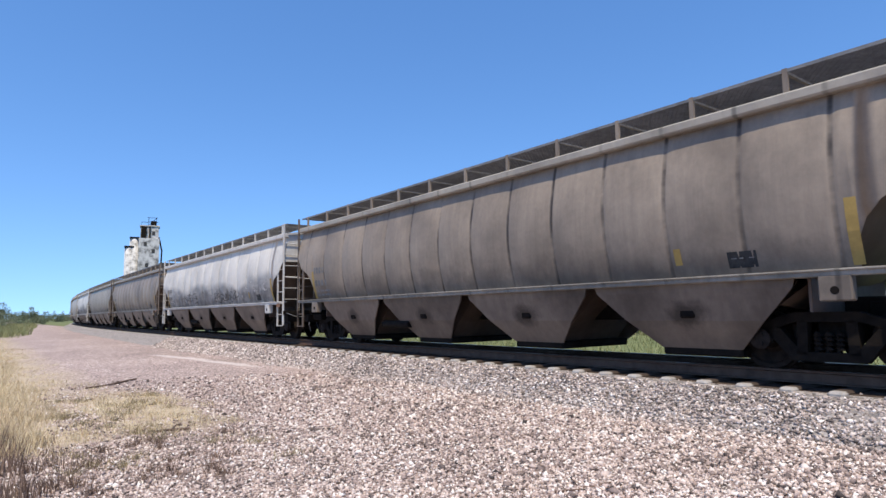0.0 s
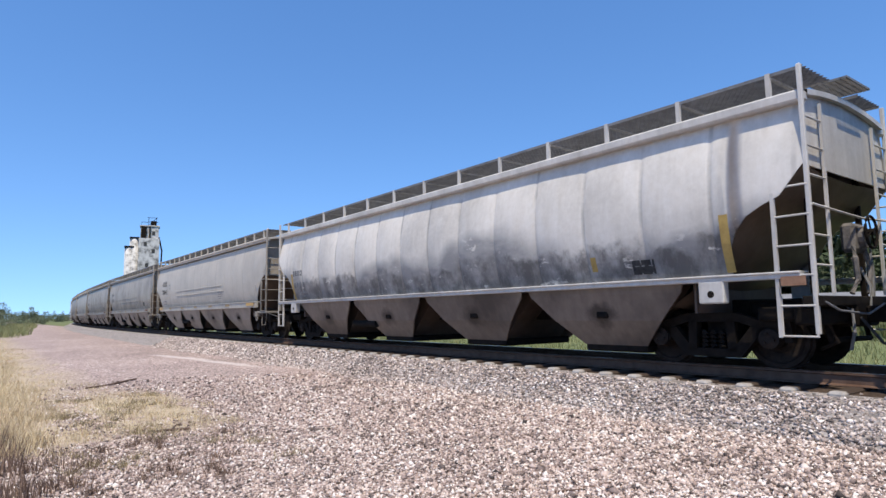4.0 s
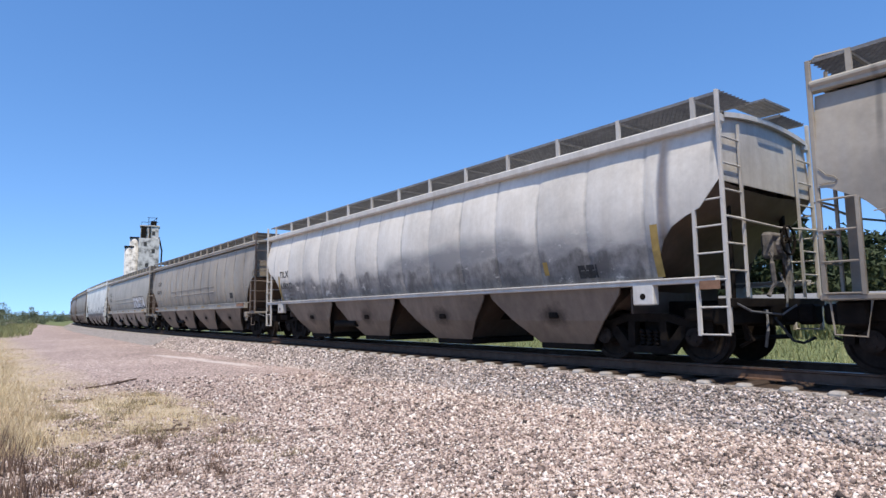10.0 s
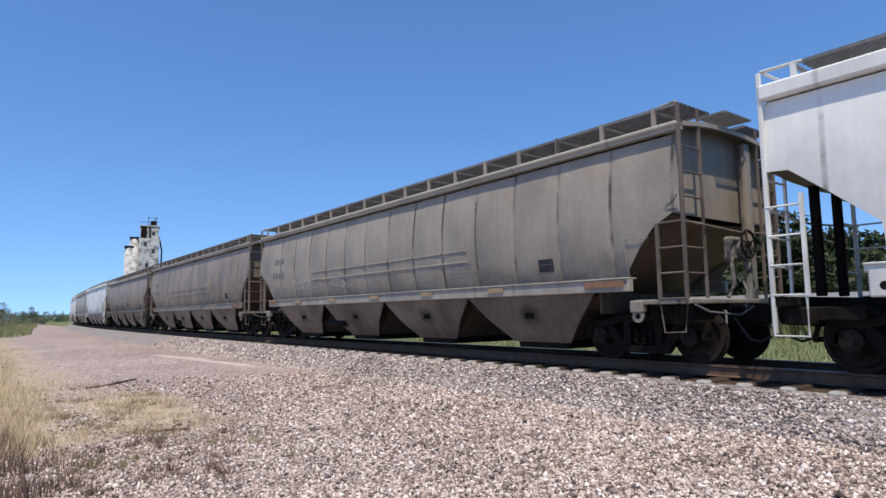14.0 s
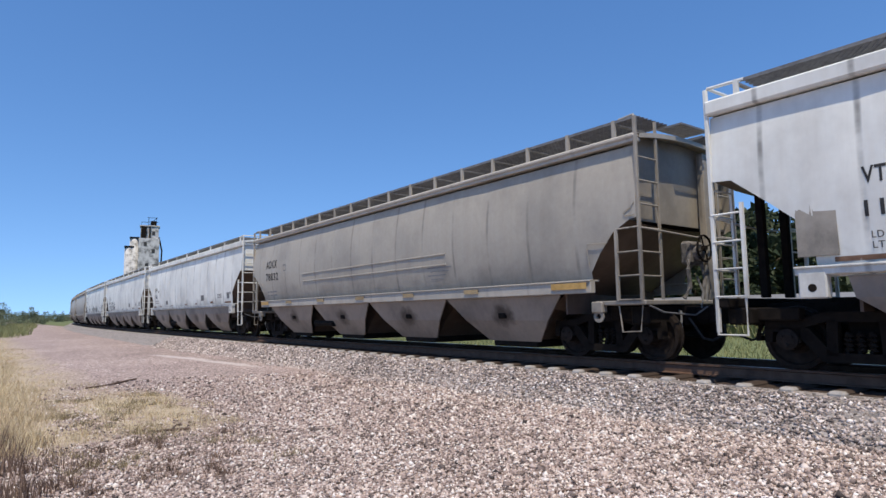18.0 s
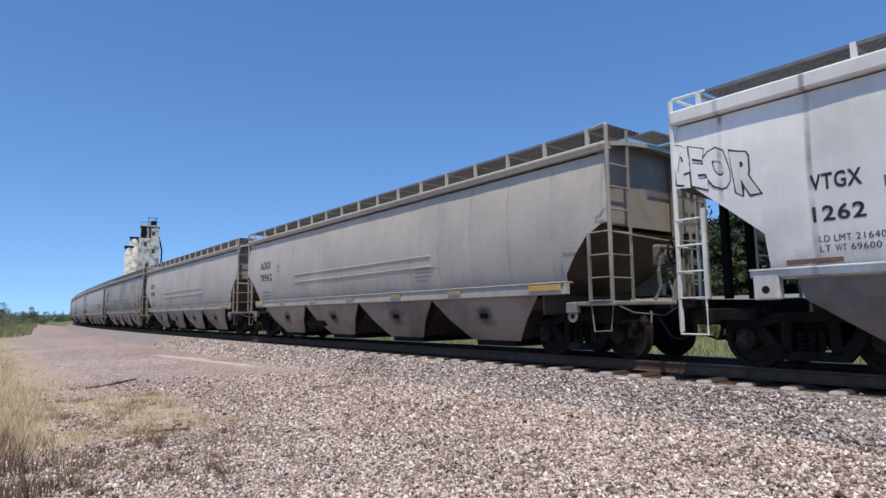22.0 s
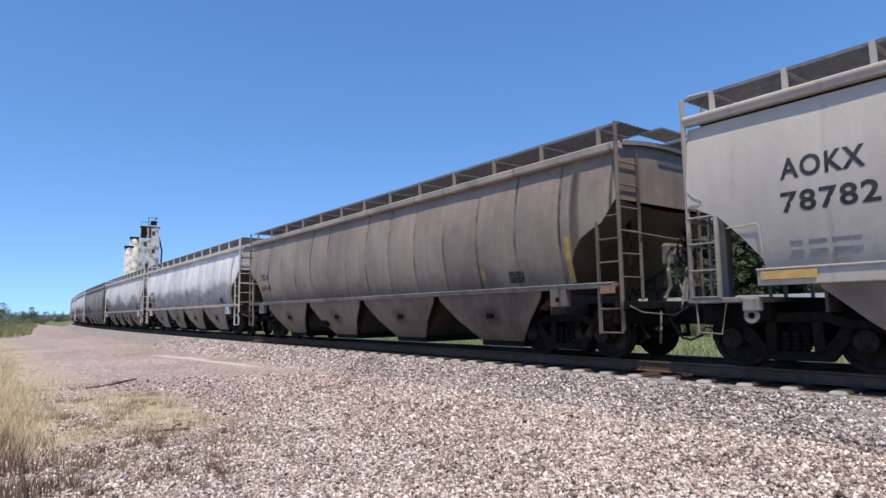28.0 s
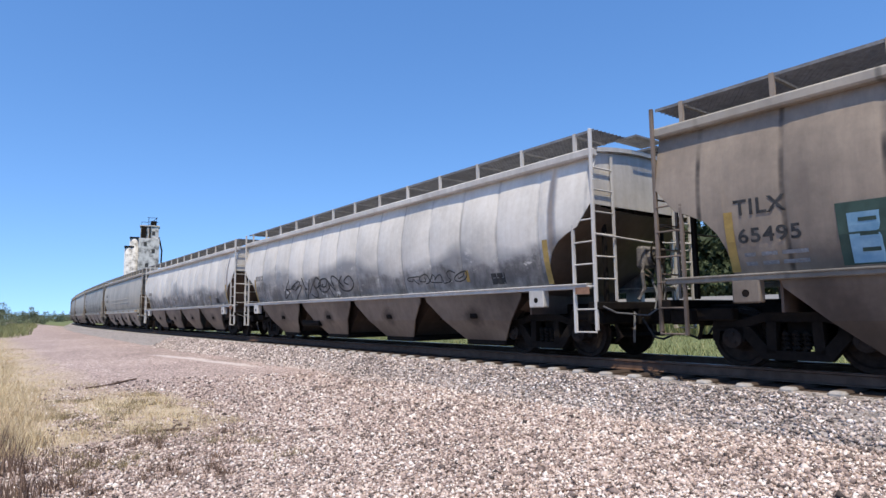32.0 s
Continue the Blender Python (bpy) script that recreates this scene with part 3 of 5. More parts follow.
            if k["plat"] and sx < 0:
                ring = [[bm.verts.new((-1.60 - 0.03 * (q in (1, 2)), sy * (HALF - 0.93) + r * math.cos(a), 0.80 + r * math.sin(a))) for a in (2 * math.pi * i / 14 for i in range(14))] for q, r in enumerate((0.11, 0.11, 0.05, 0.05))]
                for r0, r1 in zip(ring, ring[1:]):
                    for i in range(14):
                        bm.faces.new((r0[i], r0[(i + 1) % 14], r1[(i + 1) % 14], r1[i]))
            part("jacking_bracket", bm, P, car)
            if sx < 0 and not k["plat"]:
                # a dark disc on the bracket stands in for the shade inside its hole
                bm = bmesh.new()
                yh = sy * (HALF - (d0 + d1) / 2)
                tube(bm, [(-1.60, yh, za + 0.14), (-1.673, yh, za + 0.14)], 0.055, 10)
                part("pulling_hole", bm, steel, car)
        make_truck(car, sy * k["truck"])
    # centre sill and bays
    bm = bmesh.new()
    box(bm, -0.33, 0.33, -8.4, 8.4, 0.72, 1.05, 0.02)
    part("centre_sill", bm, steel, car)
    for y in BAY_Y:
        bm = bmesh.new()
        panel = WIDE_PANEL if kind == "angled" else PANEL
        levels = [(0.95, k["bay"] - 0.1, 1.30), (0.95, k["bay"] - 0.2, 1.16), (0.92, k["bay"] - 0.78, 0.66), (0.90, k["bay"] - 1.08, 0.30)]
        if kind == "angled":
            levels = [(0.95, k["bay"] + 0.28, 1.30), (0.95, k["bay"] + 0.18, 1.0), (0.92, k["bay"] - 0.40, 0.62), (0.90, k["bay"] - 0.74, 0.30)]
        rings = [[bm.verts.new((sx * hx, y + s2 * hy, z)) for sx, s2 in ((-1, -1), (1, -1), (1, 1), (-1, 1))] for hx, hy, z in levels]
        for a, b in zip(rings, rings[1:]):
            for i in range(4):
                bm.faces.new((a[i], b[i], b[(i + 1) % 4], a[(i + 1) % 4]))
        bm.faces.new(rings[-1])
        bmesh.ops.recalc_face_normals(bm, faces=bm.faces[:])
        bay = part("hopper_bay", bm, slope_brown, car, "sooty brown hopper chute with shade in its colour")
        for sx in (-1, 1):
            bm = bmesh.new()
            front = [(sx * x, y + e * (k["bay"] + hy), z) for x, hy, z in panel for e in (-1, 1)]
            vo = [bm.verts.new(p) for p in front]
            vi = [bm.verts.new((p[0] - sx * 0.03, p[1], p[2])) for p in front]
            for i in range(len(panel) - 1):
                bm.faces.new((vo[2 * i], vo[2 * i + 1], vo[2 * i + 3], vo[2 * i + 2]))
                bm.faces.new((vi[2 * i + 2], vi[2 * i + 3], vi[2 * i + 1], vi[2 * i]))
                for e in (0, 1):
                    bm.faces.new((vo[2 * i + e], vo[2 * i + 2 + e], vi[2 * i + 2 + e], vi[2 * i + e]))
            bmesh.ops.recalc_face_normals(bm, faces=bm.faces[:])
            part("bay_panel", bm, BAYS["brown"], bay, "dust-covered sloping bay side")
        bm = bmesh.new()
        gate = 0.74 if kind == "angled" else 0.68
        box(bm, -1.06, 1.06, y - gate, y + gate, 0.15, 0.30, 0.03)
        part("outlet_gate", bm, steel, bay)
        bm = bmesh.new()
        box(bm, -1.43, -1.30, y - 0.13, y + 0.13, 0.76, 0.90, 0.03)
        part("vibrator_bracket", bm, steel, bay)
    if kind in ("ridged", "seamed"):
        for z in (2.05, 2.30):
            bm = bmesh.new()
            x = side_x(kind, z)
            box(bm, -x - 0.022, -x + 0.02, -3.7, 4.35, z - 0.02, z + 0.02, 0.008)
            part("side_ridge", bm, P, car)
    # brake wheel and rod
    bm = bmesh.new()
    c = Vector((0.20, -HALF - 0.10, 2.02))
    tube(bm, [c + Vector((0.24 * math.cos(a), 0, 0.24 * math.sin(a))) for a in np.linspace(0, 2 * math.pi, 17)], 0.022, 6)
    for a in (0.4, 1.97, 3.54, 5.1):
        tube(bm, [c, c + Vector((0.23 * math.cos(a), 0, 0.23 * math.sin(a)))], 0.014, 5)
    tube(bm, [c + Vector((0, 0.12, 0)), c + Vector((0, -0.04, 0))], 0.05, 8)
    part("brake_wheel", bm, steel, car)
    bm = bmesh.new()
    box(bm, -0.12, 0.40, -HALF + 0.02, -HALF + 0.22, 1.72, 2.16, 0.05)
    tube(bm, [(0.14, -HALF + 0.02, 1.94), (0.14, -HALF - 0.06, 1.94)], 0.15, 12)
    tube(bm, [(-0.1, -HALF + 0.05, 1.80), (-0.22, -HALF + 0.0, 1.62), (-0.18, -HALF + 0.0, 1.30), (-0.3, -HALF + 0.05, 1.1)], 0.04, 6)
    tube(bm, [(0.3, -HALF + 0.05, 1.80), (0.34, -HALF + 0.0, 1.5), (0.22, -HALF + 0.0, 1.1)], 0.035, 6)
    part("brake_gear_box", bm, gear_grey, car)
    for sy in (-1, 1):
        bm = bmesh.new()
        tube(bm, [(-1.6, sy * (HALF + 0.01), 2.29), (0.0, sy * (HALF + 0.05), 2.22), (1.6, sy * (HALF + 0.01), 2.29)], 0.018, 6)
        part("grab_rail", bm, P, car)
    # pipes and levers hanging at the front end, uncoupling rods at both
    for name, pts, r in (
            ("brake_pipe", [(-0.3, -HALF + 0.3, 0.95), (-0.55, -HALF - 0.02, 0.86), (-0.62, -HALF - 0.05, 0.55), (-0.5, -HALF + 0.05, 0.30)], 0.024),
            ("brake_pipe", [(0.25, -HALF + 0.1, 1.5), (0.2, -HALF - 0.03, 1.2), (0.05, -HALF - 0.06, 0.9)], 0.022),
            ("brake_lever", [(0.42, -HALF + 0.02, 1.72), (0.40, -HALF + 0.0, 1.35), (0.30, -HALF - 0.02, 1.05)], 0.03),
            ("brake_chain", [(0.5, -HALF + 0.03, 1.8), (0.56, -HALF + 0.02, 1.3), (0.5, -HALF + 0.05, 0.95)], 0.016),
            ("uncoupling_rod", [(-1.5, -HALF - 0.03, 0.98), (-1.2, -HALF - 0.10, 0.86), (-0.3, -HALF - 0.14, 0.80), (-0.15, -HALF - 0.3, 0.95)], 0.016),
            ("uncoupling_rod", [(1.5, HALF + 0.03, 0.98), (1.2, HALF + 0.10, 0.86), (0.3, HALF + 0.14, 0.80), (0.15, HALF + 0.3, 0.95)], 0.016),
            ("brake_rod", [(-0.75, -HALF + 0.5, 0.92), (-0.95, -HALF + 0.15, 0.70), (-0.8, -HALF + 0.1, 0.42), (-0.6, -HALF + 0.4, 0.30)], 0.03)):
        bm = bmesh.new()
        tube(bm, pts, r, 6)
        part(name, bm, grate_steel if name != "brake_rod" else wheel_steel, car)
    bm = bmesh.new()
    tube(bm, [(-1.3, 2.6, 0.62), (-1.3, 3.9, 0.62)], 0.10, 10)
    part("brake_cylinder", bm, steel, car)
    return car


# ---- ground ----
def ground_mat():
    m, t, b = mat("gravel_and_dry_soil", 0.95)
    v = coords(t)
    c = t.nodes.new("ShaderNodeTexCoord")
    s = t.nodes.new("ShaderNodeSeparateXYZ")
    t.links.new(c.outputs["Object"], s.inputs[0])
    cell = t.nodes.new("ShaderNodeTexVoronoi")
    cell.inputs["Scale"].default_value = 17.0
    t.links.new(v, cell.inputs["Vector"])
    pebble = ramp(t, cell.outputs["Color"], [(0.0, (0.155, 0.12, 0.104)), (0.4, (0.425, 0.32, 0.277)), (0.8, (0.57, 0.448, 0.395)), (1.0, (0.77, 0.68, 0.61))])
    # pebble borders painted dark, as the shade in the gaps
    pebble = mix(t, ramp(t, cell.outputs["Distance"], [(0.42, grey(0)), (0.75, grey(0.7))]), pebble, (0.10, 0.082, 0.075))
    wide = noise_tex(t, v, 0.22, 5, 0.6)
    gravel = mix(t, 0.5, pebble, ramp(t, wide, [(0.35, grey(0.36)), (0.65, grey(0.66))]), "OVERLAY")
    straw = ramp(t, noise_tex(t, v, 7, 6, 0.7), [(0.3, (0.36, 0.285, 0.18)), (0.7, (0.58, 0.48, 0.33))])
    green = ramp(t, noise_tex(t, v, 2.0, 6, 0.7), [(0.3, (0.10, 0.125, 0.045)), (0.7, (0.20, 0.22, 0.09))])
    edge = math_node(t, "MULTIPLY_ADD", noise_tex(t, v, 0.35, 5, 0.6), 3.4)
    edge.node.inputs[2].default_value = -1.7
    xx = math_node(t, "ADD", s.outputs[0], edge)
    west = ramp(t, math_node(t, "MULTIPLY", math_node(t, "ADD", s.outputs[0], math_node(t, "MULTIPLY", edge, 0.5)), 0.1), [(0.08, grey(1)), (0.27, grey(0))])
    mat_x = math_node(t, "DIVIDE", math_node(t, "SUBTRACT", s.outputs[0], 2.3), 1.05)
    mat_y = math_node(t, "DIVIDE", math_node(t, "SUBTRACT", s.outputs[1], 12.0), 3.7)
    matted = math_node(t, "ADD", math_node(t, "MULTIPLY", mat_x, mat_x), math_node(t, "MULTIPLY", mat_y, mat_y))
    matted = ramp(t, math_node(t, "MULTIPLY", math_node(t, "ADD", matted, math_node(t, "MULTIPLY", edge, 0.6)), 0.5), [(0.1, grey(0.85)), (0.85, grey(0))])
    west = math_node(t, "MAXIMUM", west, matted)
    south = ramp(t, math_node(t, "MULTIPLY", math_node(t, "ADD", s.outputs[1], edge), 0.1), [(0.72, grey(0)), (1.0, grey(1))])
    west = math_node(t, "MULTIPLY", west, south)
    east = ramp(t, math_node(t, "MULTIPLY", math_node(t, "SUBTRACT", xx, 13.2), 0.5), [(0.0, grey(0)), (0.6, grey(1))])
    far = ramp(t, math_node(t, "MULTIPLY", math_node(t, "ADD", s.outputs[1], math_node(t, "MULTIPLY", edge, 6.0)), 0.01), [(0.55, grey(0)), (0.75, grey(1))])
    left = ramp(t, math_node(t, "MULTIPLY", math_node(t, "ADD", s.outputs[0], 40.0), 0.0166), [(0.64, grey(1)), (0.80, grey(0))])
    fine = math_node(t, "ADD", math_node(t, "SUBTRACT", s.outputs[0], 9.4), math_node(t, "MULTIPLY", s.outputs[1], 0.12))
    strip = ramp(t, math_node(t, "ADD", math_node(t, "ABSOLUTE", fine), math_node(t, "MULTIPLY", noise_tex(t, v, 1.6, 4, 0.6), 0.35)), [(0.22, grey(0.6)), (0.5, grey(0))])
    reach = ramp(t, math_node(t, "ABSOLUTE", math_node(t, "MULTIPLY", math_node(t, "SUBTRACT", s.outputs[1], 23.6), 0.2)), [(0.7, grey(1)), (1.0, grey(0))])
    gravel = mix(t, math_node(t, "MULTIPLY", strip, reach), gravel, (0.70, 0.63, 0.58))
    west = math_node(t, "MULTIPLY", west, ramp(t, noise_tex(t, v, 1.1, 5, 0.65), [(0.34, grey(0.4)), (0.56, grey(1.0))]))
    col = mix(t, west, gravel, straw)
    col = mix(t, math_node(t, "MULTIPLY", far, west), col, green)
    col = mix(t, east, col, green)
    t.links.new(col, b.inputs["Base Color"])
    bump(t, b, cell.outputs["Distance"], 0.7, 0.03)
    return m


def ground_z(x, y):
    return GROUND_Z + 0.05 * noise.noise((x * 0.35, y * 0.35, 0)) + 0.025 * noise.noise((x * 1.3, y * 1.3, 5))


xs = sorted(set([-4000, -1500, -600, -250, -120, -60, -35, -20] + [round(v, 2) for v in np.arange(-12, 14.01, 0.4)] + [16, 20, 28, 40, 70, 120, 250, 600, 1500, 4000]))
ys = sorted(set([-4000, -1500, -500, -200, -80, -30, -14] + [round(v, 2) for v in np.arange(-6, 40.01, 0.4)] + [44, 50, 58, 70, 85, 110, 150, 220, 320, 500, 900, 1800, 4000]))
near = lambda x, y: ground_z(x, y) if -12 <= x <= 14 and -6 <= y <= 40 else GROUND_Z
ground = part("ground", grid_mesh("ground", [[(x, y, near(x, y)) for y in ys] for x in xs]), ground_mat())
ground.data.flip_normals()
tagged(ground, "flat pinkish gravel yard with dry grass at its edge", "ground", kind="structure")

# ballast bed, swept along the line
bed_prof = [(-2.85, -0.76), (-2.45, -0.66), (-1.95, -0.40), (-1.68, -0.26), (-1.5, -0.235), (-1.36, -0.235), (-0.9, -0.24), (0, -0.24), (1.45, -0.235), (1.7, -0.26), (2.3, -0.5), (2.9, -0.76)]
bed_s = list(np.arange(-120, -4, 6.0)) + list(np.arange(-4, 40, 0.5)) + list(np.arange(40, 700, 8.0))
rows = []
for s in bed_s:
    row = []
    for lat, z in bed_prof:
        x, y, _ = line(s, lat)
        row.append((x, y, z + (0.03 * noise.noise((s * 0.9, lat * 2, 0)) if -1.5 > lat else 0)))
    rows.append(row)
m, t, b = mat("ballast_bed", 0.95)
cell = t.nodes.new("ShaderNodeTexVoronoi")
cell.inputs["Scale"].default_value = 15.0
t.links.new(coords(t), cell.inputs["Vector"])
t.links.new(ramp(t, cell.outputs["Color"], [(0.0, (0.10, 0.09, 0.085)), (0.5, (0.27, 0.24, 0.22)), (1.0, (0.48, 0.43, 0.40))]), b.inputs["Base Color"])
bump(t, b, cell.outputs["Distance"], 0.9, 0.04)
bed = part("ballast_bed", grid_mesh("ballast_bed", rows), m)
bed.data.materials.append(darkened)
# the middle strip of the bed takes the painted shadow
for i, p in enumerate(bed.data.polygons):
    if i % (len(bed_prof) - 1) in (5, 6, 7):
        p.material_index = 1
tagged(bed, "raised bed of grey crushed-stone ballast under the track", "ballast", kind="structure")

# rails
RAIL = [(-0.075, -0.184), (0.075, -0.184), (0.07, -0.172), (0.012, -0.16), (0.010, -0.05), (0.036, -0.035), (0.036, -0.004), (-0.036, -0.004), (-0.036, -0.035), (-0.010, -0.05), (-0.012, -0.16), (-0.07, -0.172)]
rail_s = [-300.0, -120.0] + list(np.arange(-60, 32, 8.0)) + list(np.arange(32, 720, 8.0))
for off in (-0.755, 0.755):
    rows = []
    for s in rail_s:
        rows.append([(*line(s, off + u)[:2], z) for u, z in RAIL + RAIL[:1]])
    rail = part("rail", grid_mesh("rail", rows, False), rail_steel)
    tagged(rail, "brown steel rail on concrete ties", "rail", kind="structure")
    head = part("rail_head", grid_mesh("rail_head", [[(*line(s, off + u)[:2], z) for u, z in ((-0.034, -0.003), (-0.02, 0.0), (0.02, 0.0), (0.034, -0.003))] for s in rail_s], False), rail_top, rail)
    head.data.flip_normals()


# ---- loose stones ----
def stones(name, spots, material, label):
    """Thousands of angular stones as one mesh; spots are x, y, z, size."""
    rng = np.random.default_rng(7 + len(spots))
    n = len(spots)
    base = np.array([(1, 0, 0), (-1, 0, 0), (0, 1, 0), (0, -1, 0), (0, 0, 1), (0, 0, -1)], float)
    tri = np.array([(0, 2, 4), (2, 1, 4), (1, 3, 4), (3, 0, 4), (2, 0, 5), (1, 2, 5), (3, 1, 5), (0, 3, 5)])
    p = np.asarray(spots, float)
    v = base[None] * (1 + rng.uniform(-0.4, 0.35, (n, 6, 1))) + rng.uniform(-0.3, 0.3, (n, 6, 3))
    v *= rng.uniform(0.5, 1.35, (n, 1, 3)) * np.array([1, 1, 0.75])
    a, e = rng.uniform(0, 6.283, n), rng.uniform(-0.7, 0.7, n)
    ca, sa, ce, se = np.cos(a), np.sin(a), np.cos(e), np.sin(e)
    x, y, z = v[..., 0], v[..., 1], v[..., 2]
    y, z = y * ce[:, None] - z * se[:, None], y * se[:, None] + z * ce[:, None]
    x, y = x * ca[:, None] - y * sa[:, None], x * sa[:, None] + y * ca[:, None]
    v = np.stack([x, y, z], -1) * p[:, None, 3:4] + p[:, None, :3]
    f = (tri[None] + 6 * np.arange(n)[:, None, None]).reshape(-1)
    me = bpy.data.meshes.new(name)
    me.vertices.add(6 * n)
    me.vertices.foreach_set("co", v.reshape(-1))
    me.loops.add(len(f))
    me.loops.foreach_set("vertex_index", f.astype(np.int32))
    me.polygons.add(8 * n)
    me.polygons.foreach_set("loop_start", np.arange(0, 24 * n, 3, dtype=np.int32))
    me.update(calc_edges=True)
    return tagged(part(name, me, material), label, "gravel", kind="stuff")


def bed_height(lat):
    return lerp(bed_prof, lat)


def straw_cover(x, y):
    """Above zero where dry grass covers the gravel: a strip along the yard's edge and a matted patch beside it."""
    rough = noise.noise((x * 1.1, y * 0.8, 7))
    strip = 1.75 + 0.5 * noise.noise((y * 0.25, 1.7, 0)) + 0.5 * rough - x
    matted = 1.05 - ((x - 2.3) / 1.05) ** 2 - ((y - 12.0) / 3.7) ** 2 + 0.5 * rough
    return min(max(strip, matted), y - 8.6 - rough)


rng = np.random.default_rng(3)
spots = []
for _ in range(245000):
    d = 2.3 + 15.5 * rng.random() ** 1.25
    a = rng.uniform(0.02, 1.36)
    x, y = d * math.sin(a), d * math.cos(a)
    if x > TRACK_X - 2.5 or rng.random() < (d / 18) ** 3:
        continue
    if straw_cover(x, y) > 0 and rng.random() < 0.45 + 0.6 * straw_cover(x, y) + 0.5 * noise.noise((x * 0.9, y * 0.9, 8)):
        continue
    size = rng.uniform(0.007, 0.0185 + 0.0065 * min(1, max(0, (x - 2.5) / 3))) * (1.0 + 0.6 * (rng.random() < 0.06)) * (1 + d / 30)
    spots.append((x, y, ground_z(x, y) + size * 0.32, size))
stones("gravel", spots, pink_stone, "loose pinkish crushed-rock gravel covering the yard")
spots = []
for _ in range(56000):
    s = -3 + 40 * rng.random() ** 1.5
    lat = rng.uniform(-2.9, -1.44) if rng.random() < 0.95 else rng.uniform(-1.4, 1.5)
    x, y, _h = line(s, lat)
    size = rng.uniform(0.014, 0.034) * (1 + max(0, s) / 40)
    spots.append((x, y, bed_height(lat) + size * 0.3 - (0.0 if lat < -1.66 else 0.03), size))
stones("ballast_stones", spots, grey_stone, "grey and tan crushed ballast stones along the track")

# ---- the train ----
# per car: kind and paint
TRAIN = [
    (0, "rounded", "brown"), (1, "rounded", "grimy"), (2, "rounded", "brown"), (3, "rounded", "taupe"), (4, "rounded", "grimy"), (5, "ridged", "clean"), (6, "ridged", "olive"),
    (7, "seamed", "olive"), (8, "ridged", "grey"), (9, "ridged", "olive"), (10, "rounded", "grimy"), (11, "seamed", "taupe"), (12, "ridged", "grey"), (13, "angled", "white"),
    (14, "seamed", "taupe"), (15, "seamed", "brown"), (16, "rounded", "brown"), (17, "angled", "white"), (18, "ridged", "grey"), (19, "angled", "white"), (20, "angled", "white"),
    (21, "angled", "white"), (22, "ridged", "clean"), (23, "ridged", "clean"), (24, "seamed", "olive"), (25, "ridged", "clean"), (26, "ridged", "clean"), (27, "ridged", "clean"),
    (28, "rounded", "brown"), (29, "rounded", "silver"), (30, "rounded", "grimy"), (31, "rounded", "brown"), (32, "rounded", "grimy"), (33, "rounded", "grimy"), (34, "ridged", "grey"),
    (35, "ridged", "olive"), (36, "ridged", "grey"), (37, "seamed", "taupe"), (38, "rounded", "brown"), (39, "ridged", "grey"), (40, "ridged", "olive"), (41, "rounded", "grimy"),
    (42, "seamed", "taupe"), (43, "ridged", "clean"),
]
# one car follows another every PITCH_M metres; the front of car n is AHEAD[n] metres along the line at n seconds
PITCH_M = 19.395
AHEAD = [1.71, 2.18, 2.64, 3.04, 3.38, 3.68, 3.97, 4.32, 4.38, 4.46, 4.56, 4.85, 4.90, 4.99, 5.22, 5.42, 5.63, 5.85,
         6.03, 6.08, 6.25, 6.46, 6.63, 6.57, 6.79, 6.74, 6.64, 6.53, 6.43, 6.54, 6.65, 6.90, 6.99]
SPEED = PITCH_M - (AHEAD[-1] - AHEAD[0]) / 32
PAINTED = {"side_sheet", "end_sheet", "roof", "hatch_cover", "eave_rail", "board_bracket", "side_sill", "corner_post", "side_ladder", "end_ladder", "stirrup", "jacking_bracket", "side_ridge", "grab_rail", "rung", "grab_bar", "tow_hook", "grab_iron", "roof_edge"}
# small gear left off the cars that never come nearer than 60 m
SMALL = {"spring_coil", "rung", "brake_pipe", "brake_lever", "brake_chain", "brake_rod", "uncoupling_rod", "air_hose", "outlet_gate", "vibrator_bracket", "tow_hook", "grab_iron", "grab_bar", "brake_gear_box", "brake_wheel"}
LABELS = {"brown": "dusty brown covered hopper car with soot-stained sides", "taupe": "taupe covered hopper car with dusty streaked sides", "olive": "dirty grey covered hopper car with a dusty side", "grey": "light grey covered hopper car with dust streaks", "clean": "pale grey covered hopper car with a yellow reflective strip", "white": "white covered hopper car with black stencils", "grimy": "white covered hopper car with black grime below", "silver": "silver covered hopper car with scuffed grimy sides"}


def car_pose(number, t):
    s = AHEAD[t] + HALF + PITCH_M * (number - t)
    x0, y0, _ = line(s - TRUCK_Y)
    x1, y1, _ = line(s + TRUCK_Y)
    return pose((x0 + x1) / 2, (y0 + y1) / 2, 0, 0, 0, -math.degrees(math.atan2(x1 - x0, y1 - y0)))


